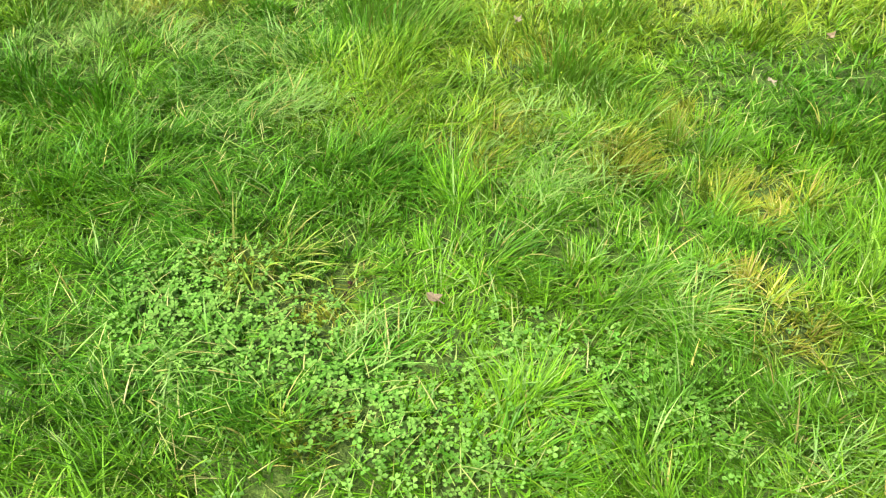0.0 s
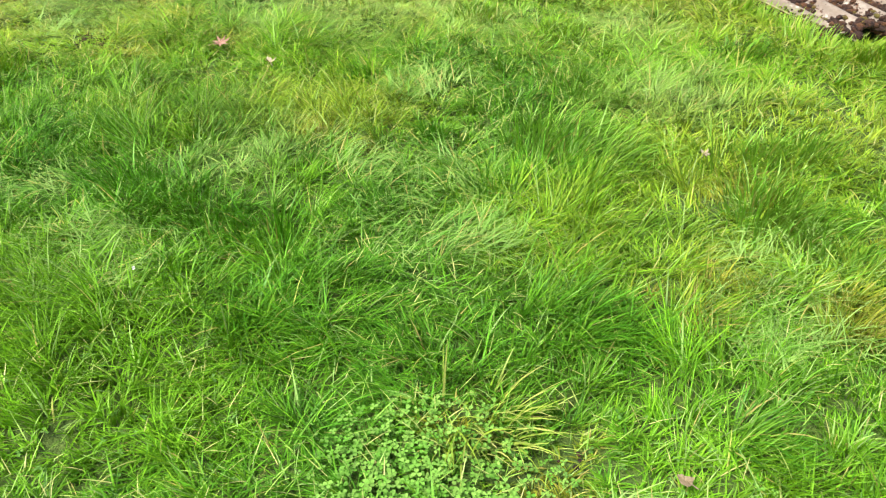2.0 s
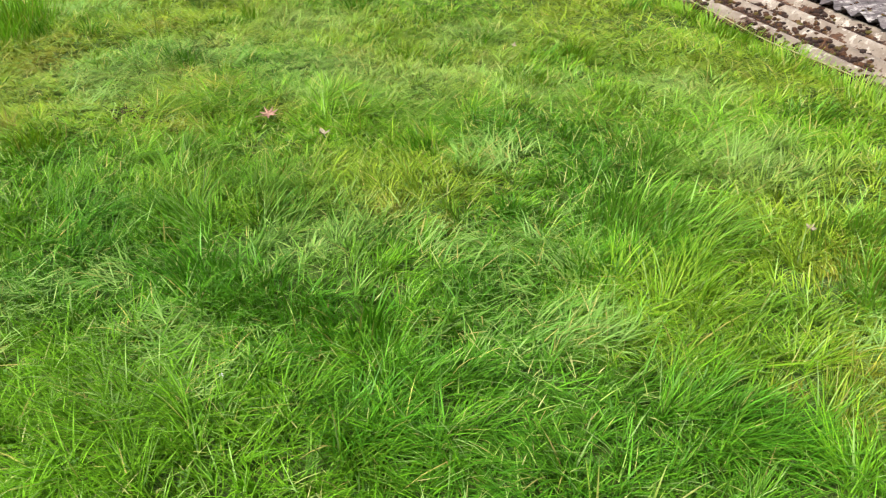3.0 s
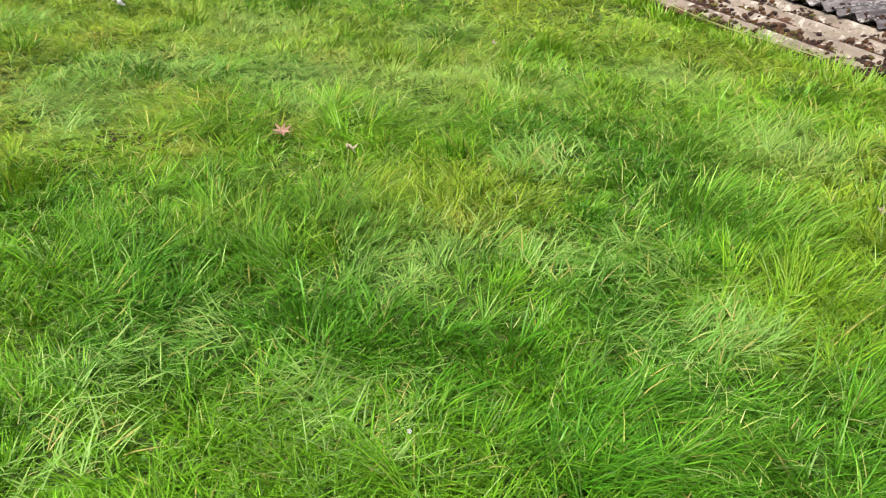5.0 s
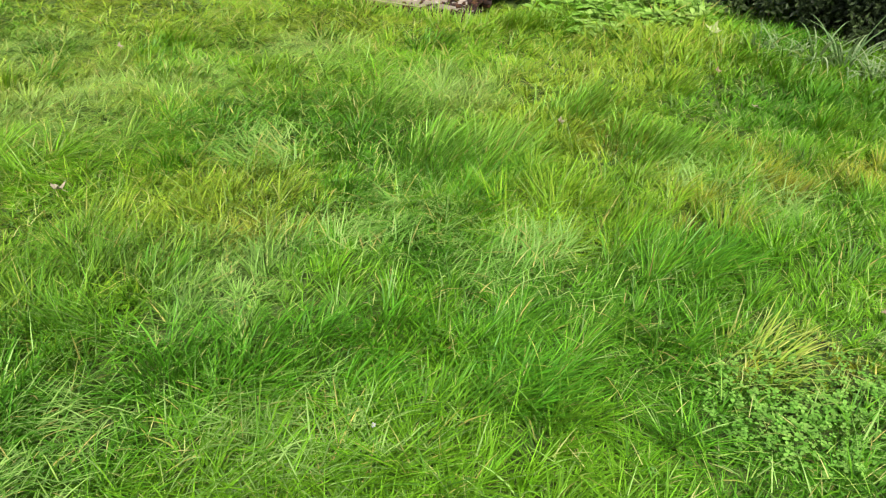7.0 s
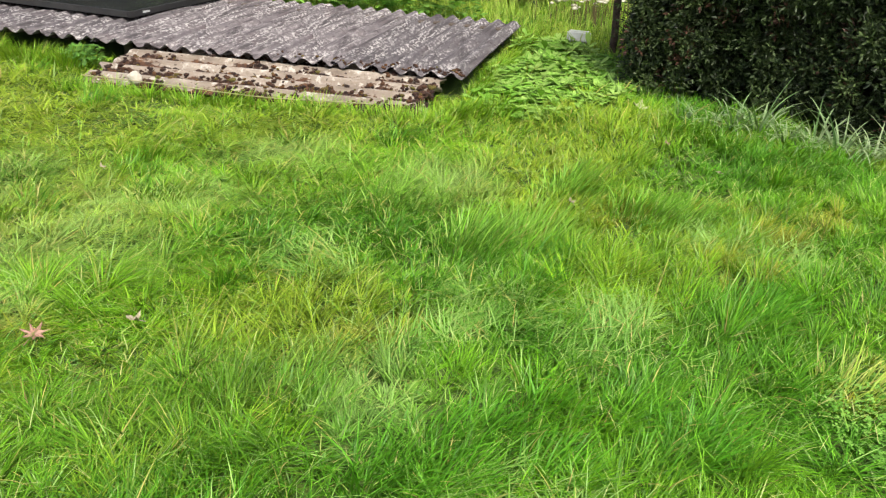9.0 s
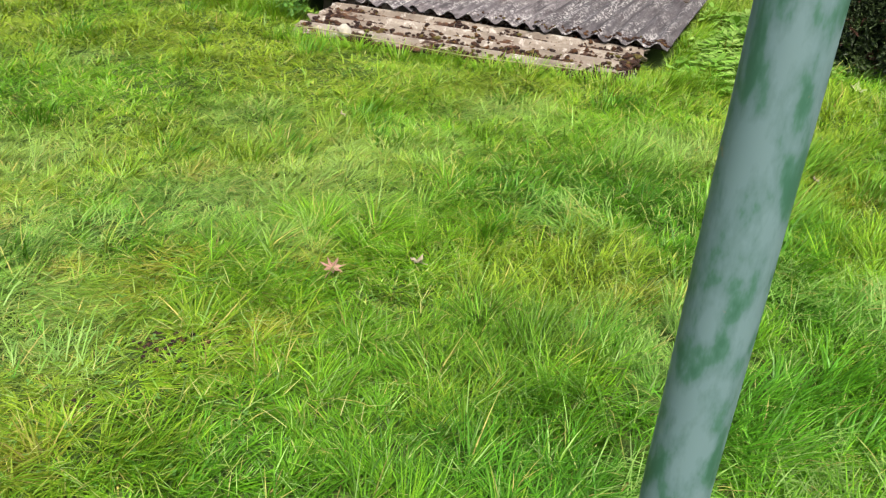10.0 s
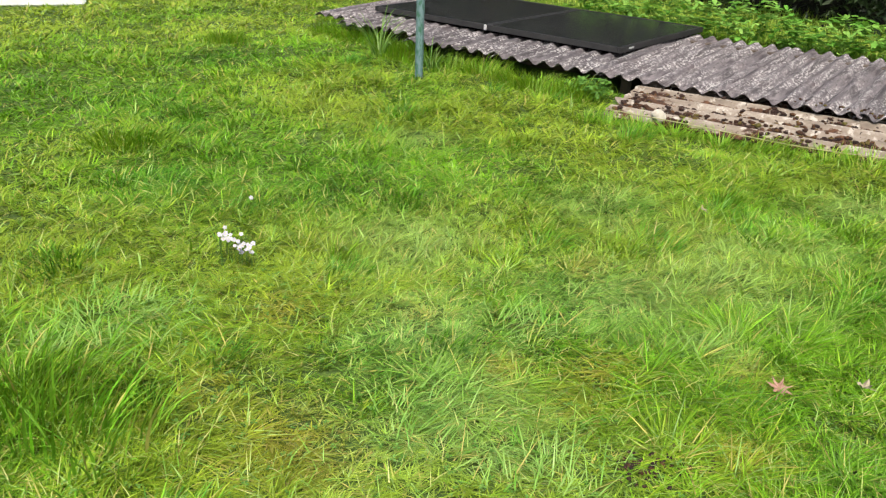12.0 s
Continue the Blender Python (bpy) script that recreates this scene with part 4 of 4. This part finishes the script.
# ---- the yew hedge and its border ----
def foliage(points, normals, size, tone):
    """Short needle sprays: three narrow leaflets round each point, turned outwards."""
    n = len(points)
    t = tone * rng.uniform(0.6, 1.35, n)[:, None]
    axis = normals + rng.normal(0, 0.25, (n, 3))
    axis /= np.linalg.norm(axis, axis=1)[:, None]
    side = np.cross(axis, rng.normal(0, 1, (n, 3)))
    side /= np.linalg.norm(side, axis=1)[:, None]
    length = (size * rng.uniform(0.6, 1.4, n))[:, None]
    vs = []
    for q, out in ((-0.75, 0.75), (0.0, 1.0), (0.75, 0.75)):
        d = axis * out + side * q
        w = np.cross(d, axis + side * 0.3) + 0.2 * side
        w /= np.linalg.norm(w, axis=1)[:, None]
        vs += [points, points + d * length * 0.5 + w * length * 0.16, points + d * length, points + d * length * 0.5 - w * length * 0.16]
    verts = np.stack(vs, 1).reshape(-1, 3)
    pat = np.array([(4 * k + a, 4 * k + b2, 4 * k + c2) for k in range(3) for a, b2, c2 in ((0, 1, 2), (0, 2, 3))])
    tris = (np.arange(n)[:, None, None] * 12 + pat[None]).reshape(-1, 3)
    return verts, tris, np.repeat(t, 12, axis=0)


def hedge(name, label, a, u, v, lu, lv, height, count, size, seed, tone, other, trunks):
    """A clipped, lumpy block of needles round a solid core, near-black for the shade among the inner twigs; a at its
    near corner, u across, v along.
    """
    r2 = np.random.default_rng(seed)
    top = thing(name, label, "hedge", Matrix.Translation((a.x, a.y, 0)))
    f = r2.random((count, 3))
    face = r2.choice(4, count, p=(0.6, 0.26, 0.07, 0.07))
    s, t, z = f[:, 0] * lu, f[:, 1] * lv, 0.04 + f[:, 2] * (height - 0.04)
    nu, nv, nz = np.zeros(count), np.zeros(count), np.full(count, 0.25)
    s, nu = np.where(face == 0, 0, s), np.where(face == 0, -1, nu)
    t, nv = np.where(face == 1, lv, np.where(face == 2, 0, t)), np.where(face == 1, 1, np.where(face == 2, -1, nv))
    z, nz = np.where(face == 3, height, z), np.where(face == 3, 1, nz)
    bulge = 0.36 * field(s * 0.9 + t, z * 0.8 - s, 0.3, 4) + 0.14 * field(t + s, z * 1.2 - s, 0.13, 6)
    bulge = bulge - 0.31 - 0.08 * r2.random(count) ** 2 - 0.3 * np.clip((0.35 - z) / 0.35, 0, 1) * r2.random(count)
    s, t, z = s + nu * bulge, t + nv * bulge, z + np.where(face == 3, bulge, 0)
    open_ = field(t * 1.1 + s * 0.8, z * 0.75, 0.17, 8)
    shown = ((open_ > 0.36) | (r2.random(count) < 0.3)) & ((z > 0.25) | (r2.random(count) < 0.6))
    s, t, z, nu, nv, nz, count = s[shown], t[shown], z[shown], nu[shown], nv[shown], nz[shown], int(shown.sum())
    pts = np.c_[s * u.x + t * v.x, s * u.y + t * v.y, z]
    nor = np.c_[nu * u.x + nv * v.x, nu * u.y + nv * v.y, nz]
    many = 28
    grow = np.repeat(nor, many, 0) * 0.6 + r2.normal(0, 0.75, (count * many, 3))
    spread = size * 1.9
    pts = np.repeat(pts, many, 0) + grow * spread * r2.random((count * many, 1)) ** 0.6
    kind = r2.random(count)
    base = lerp(tone, other, r2.random(count) ** 1.8)
    base = np.where((kind < 0.06)[:, None] & (z < 0.75 * height)[:, None], np.array((0.07, 0.032, 0.02)), base)
    leaves = from_arrays("foliage", *(lambda q: (q[0], q[1], NEEDLE, q[2]))(foliage(pts, grow, size, np.repeat(base, many, 0))))
    leaves.parent = top
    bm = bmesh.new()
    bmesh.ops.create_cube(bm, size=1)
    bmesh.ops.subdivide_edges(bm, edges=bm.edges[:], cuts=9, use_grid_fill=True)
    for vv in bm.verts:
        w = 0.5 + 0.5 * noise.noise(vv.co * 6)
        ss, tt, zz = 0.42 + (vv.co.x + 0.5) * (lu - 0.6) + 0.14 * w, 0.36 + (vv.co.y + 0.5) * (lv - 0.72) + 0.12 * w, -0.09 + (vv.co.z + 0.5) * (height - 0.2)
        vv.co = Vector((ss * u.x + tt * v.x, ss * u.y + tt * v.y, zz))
    part("inner_core", bm, CORE, top, "solid block coloured near-black for the shade among the inner twigs")
    for k in range(trunks * 7):
        tt, zz = r2.uniform(0.1, lv - 0.1), r2.uniform(0.1, 0.6 * height)
        way = Vector((-u.x, -u.y, 0)) + Vector((v.x, v.y, 0)) * r2.uniform(-1.2, 1.2) + Vector((0, 0, r2.uniform(0.0, 0.9)))
        foot = Vector((0.34 * u.x + tt * v.x, 0.34 * u.y + tt * v.y, zz))
        bm = bmesh.new()
        bmesh.ops.create_cone(bm, cap_ends=True, segments=5, radius1=0.006, radius2=0.002, depth=0.3, matrix=Matrix.Translation(foot + way.normalized() * 0.12) @ way.to_track_quat("Z", "Y").to_matrix().to_4x4())
        part("branch", bm, TWIG, top)
    for k in range(trunks):
        bm = bmesh.new()
        bmesh.ops.create_cone(bm, cap_ends=True, segments=9, radius1=0.05, radius2=0.03, depth=0.7)
        for vv in bm.verts:
            vv.co += Vector((0.02 * noise.noise(vv.co * 5), 0.02 * noise.noise(vv.co * 5 + Vector((7, 0, 0))), 0.3))
        tt, ss = (k + 0.5) * lv / trunks, 0.6 + 0.2 * r2.random()
        bmesh.ops.translate(bm, verts=bm.verts, vec=(ss * u.x + tt * v.x, ss * u.y + tt * v.y, 0))
        part("trunk", bm, BARK, top)
    return top


HU, HV = Vector((0.998, -0.06)), Vector((0.06, 0.998))
hedge("yew_hedge", "dense dark green clipped yew hedge with brown bare twigs below", Vector((2.76, 0.5)), HU, HV, 1.5, 3.38, 1.9, 4200, 0.042, 11,
      (0.012, 0.024, 0.008), (0.085, 0.13, 0.042), 5)
hedge("far_hedge", "tall dark evergreen hedge behind the roof sheets", Vector((5.75, 5.9)), Vector((0.995, 0.1)), Vector((-0.1, 0.995)), 1.4, 13.0, 4.2, 1500, 0.11, 12,
      (0.014, 0.03, 0.009), (0.045, 0.075, 0.022), 6)


def blade_clump(place, count, length, width, tone, other, name, label, category, group, seed, up=0.5):
    r2 = np.random.default_rng(seed)
    top = thing(name, label, category, Matrix.Translation(place), group)
    for k in range(count):
        a, q = np.array([r2.uniform(0, 2 * np.pi)]), 0.06 * math.sqrt(r2.random())
        mesh = blades(q * np.cos(a), q * np.sin(a), np.array([-0.06]), np.array([length * r2.uniform(0.6, 1.15)]), np.array([width * r2.uniform(0.7, 1.2)]), a + r2.normal(0, 0.4),
                      np.array([r2.uniform(0.05, up)]), np.array([r2.uniform(0.6, 2.4)]), lerp(tone, other, np.array([r2.random()])), 7)
        ob = from_arrays("leaf", *mesh[:2], BROAD, mesh[2], True)
        ob.parent = top
    return top


for k in range(9):
    s = k / 8
    px, py = 2.43 + 0.1 * s + 0.06 * math.sin(7 * k), 3.25 - 1.4 * s
    blade_clump((px, py, 0), 40, (0.22, 0.26, 0.36, 0.44, 0.3, 0.36, 0.44, 0.36, 0.38)[k], 0.016, (0.16, 0.30, 0.10), (0.38, 0.48, 0.27), "daylily", "clump of arching grey-green strap leaves below the yew hedge", "daylily", "strap-leaved plants along the hedge", 60 + k, 0.8)
for k, (px, py, ln) in enumerate(((2.72, 3.8, 0.26), (2.85, 3.62, 0.26), (0.24, 9.45, 0.55), (0.5, 9.9, 0.5), (0.42, 8.9, 0.34))):
    blade_clump((px, py, 0), 26, ln, 0.013, (0.10, 0.24, 0.04), (0.28, 0.42, 0.12), "strap_leaved_plant", "clump of long narrow green leaves in rough grass", "plant", "strap-leaved clumps", 80 + k, 0.35)


# ---- broad-leaved weeds ----
def weeds(spots, dense, size, top, tone, other):
    out = []
    for px, py, r in spots:
        n = int(dense * math.pi * r * r)
        rad, ang = r * np.sqrt(rng.random(n)), rng.uniform(0, 2 * np.pi, n)
        x, y = px + rad * np.cos(ang), py + rad * np.sin(ang)
        ok = ~on_sheets(x, y)
        x, y, n = x[ok], y[ok], int(ok.sum())
        z = ground_z(x, y) + top * (0.25 + 0.75 * rng.random(n)) * (0.6 + 0.7 * field(x, y, 0.25, 2))
        t = lerp(tone, other, rng.random(n)) * rng.uniform(0.75, 1.2, n)[:, None]
        out.append(leaf_fans(x, y, z, size * rng.uniform(0.6, 1.3, n), rng.uniform(0, 6.28, n), rng.normal(0.0, 0.45, n), t, 3, 1.25, 1.25))
        out.append(blades(x, y, ground_z(x, y), np.maximum(z - ground_z(x, y), 0.02) * 1.05, np.full(n, 0.003), rng.uniform(0, 6.28, n), rng.uniform(0, 0.2, n), rng.uniform(0, 0.2, n), t * 0.8, 2))
    return out


ELDER = [(1.95, 4.36, 0.22), (2.0, 4.12, 0.22), (2.3, 4.05, 0.28), (2.6, 3.98, 0.3), (2.5, 4.4, 0.35), (2.95, 4.2, 0.35), (3.3, 4.3, 0.35), (2.95, 4.65, 0.35), (3.45, 4.65, 0.4), (3.9, 4.95, 0.35)]
w = join(weeds(ELDER, 340, 0.056, 0.075, (0.17, 0.38, 0.04), (0.35, 0.54, 0.13)))
tagged(from_arrays("ground_elder", *w[:2], BROAD, w[2]), "bed of light green ground elder leaves beside the roof sheets", "weeds", kind="stuff")
BACKROW = [(4.28 + 0.05 * math.sin(3 * k) - 0.078 * k, 6.15 + 0.3 * k, 0.22) for k in range(13)]
w = join(weeds(BACKROW, 460, 0.058, 0.42, (0.11, 0.31, 0.035), (0.27, 0.48, 0.10)) + weeds([(0.74, 7.28, 0.13), (0.82, 7.5, 0.1)], 1500, 0.032, 0.14, (0.10, 0.25, 0.04), (0.2, 0.4, 0.08)))
tagged(from_arrays("tall_weeds", *w[:2], BROAD, w[2]), "leafy green weeds growing behind the roof sheets", "weeds", kind="stuff")
n = 26000
x, y = rng.uniform(4.0, 8.0, n), rng.uniform(3.0, 15, n)
ok = ~on_sheets(x, y)
x, y, n = x[ok], y[ok], int(ok.sum())
rough = blades(x, y, ground_z(x, y), rng.uniform(0.08, 0.24, n), rng.uniform(0.006, 0.012, n), rng.uniform(0, 6.28, n), rng.uniform(0, 0.5, n), rng.uniform(0.2, 1.2, n),
               lerp((0.19, 0.37, 0.03), (0.42, 0.52, 0.10), rng.random(n)) * rng.uniform(0.8, 1.2, n)[:, None], 2)
tagged(from_arrays("rough_grass", *rough[:2], GRASS, rough[2]), "tall rough grass beyond the roof sheets", "grass", kind="stuff")

# ---- far bits: white block, stake, pale flower heads, path ----
bm = bmesh.new()
bmesh.ops.create_cube(bm, size=1, matrix=Matrix.Diagonal((0.12, 0.2, 0.1, 1)))
bmesh.ops.bevel(bm, geom=bm.edges[:], offset=0.014, segments=3, affect="EDGES")
ob = part("plastic_box", bm, PLASTIC, smooth=False)
ob.matrix_world = pose(4.15, 4.8, 0.055, 0, 6, 12)
tagged(ob, "small weathered white plastic box lying in weeds", "box")
bm = bmesh.new()
bmesh.ops.create_cone(bm, cap_ends=True, segments=10, radius1=0.034, radius2=0.028, depth=1.5, matrix=Matrix.Translation((0, 0, 0.6)))
bmesh.ops.subdivide_edges(bm, edges=[e for e in bm.edges if abs((e.verts[0].co - e.verts[1].co).z) > 0.5], cuts=10)
for vv in bm.verts:
    vv.co += Vector((0.02 * noise.noise(vv.co * 4), 0.02 * noise.noise(vv.co * 4 + Vector((3, 1, 0))), 0))
ob = part("wooden_stake", bm, BARK, smooth=True)
ob.location = (4.1, 4.44, 0)
tagged(ob, "dark weathered wooden stake standing in weeds", "stake")
heads = [(5.35 + lr.normal(0, 0.3), 5.2 + lr.normal(0, 0.2), 0.12 + 0.25 * lr.random(), lr.uniform(0.014, 0.04)) for k in range(70)]
lumps(heads, CREAM, "pale_flower_heads", "whitish seed heads and dry flowers in tall weeds", "flowers", 0.5, 9)
stems = blades(np.array([q[0] for q in heads]), np.array([q[1] for q in heads]), np.full(70, -0.02), np.array([q[2] for q in heads]), np.full(70, 0.012), np.zeros(70), np.zeros(70), np.zeros(70), np.tile((0.16, 0.13, 0.06), (70, 1)), 2)
tagged(from_arrays("dry_stems", *stems[:2], GRASS, stems[2]), "thin dry brown weed stems", "weeds", kind="stuff")
bm = bmesh.new()
bmesh.ops.create_cube(bm, size=1, matrix=Matrix.Translation((-2.8, 14.95, 0.02)) @ Matrix.Rotation(radians(-20), 4, "Z") @ Matrix.Diagonal((4.2, 2.0, 0.12, 1)))
bmesh.ops.bevel(bm, geom=bm.edges[:], offset=0.02, segments=2, affect="EDGES")
tagged(part("path", bm, PALE_PATH), "pale concrete path at the lawn's far end", "path", kind="structure")
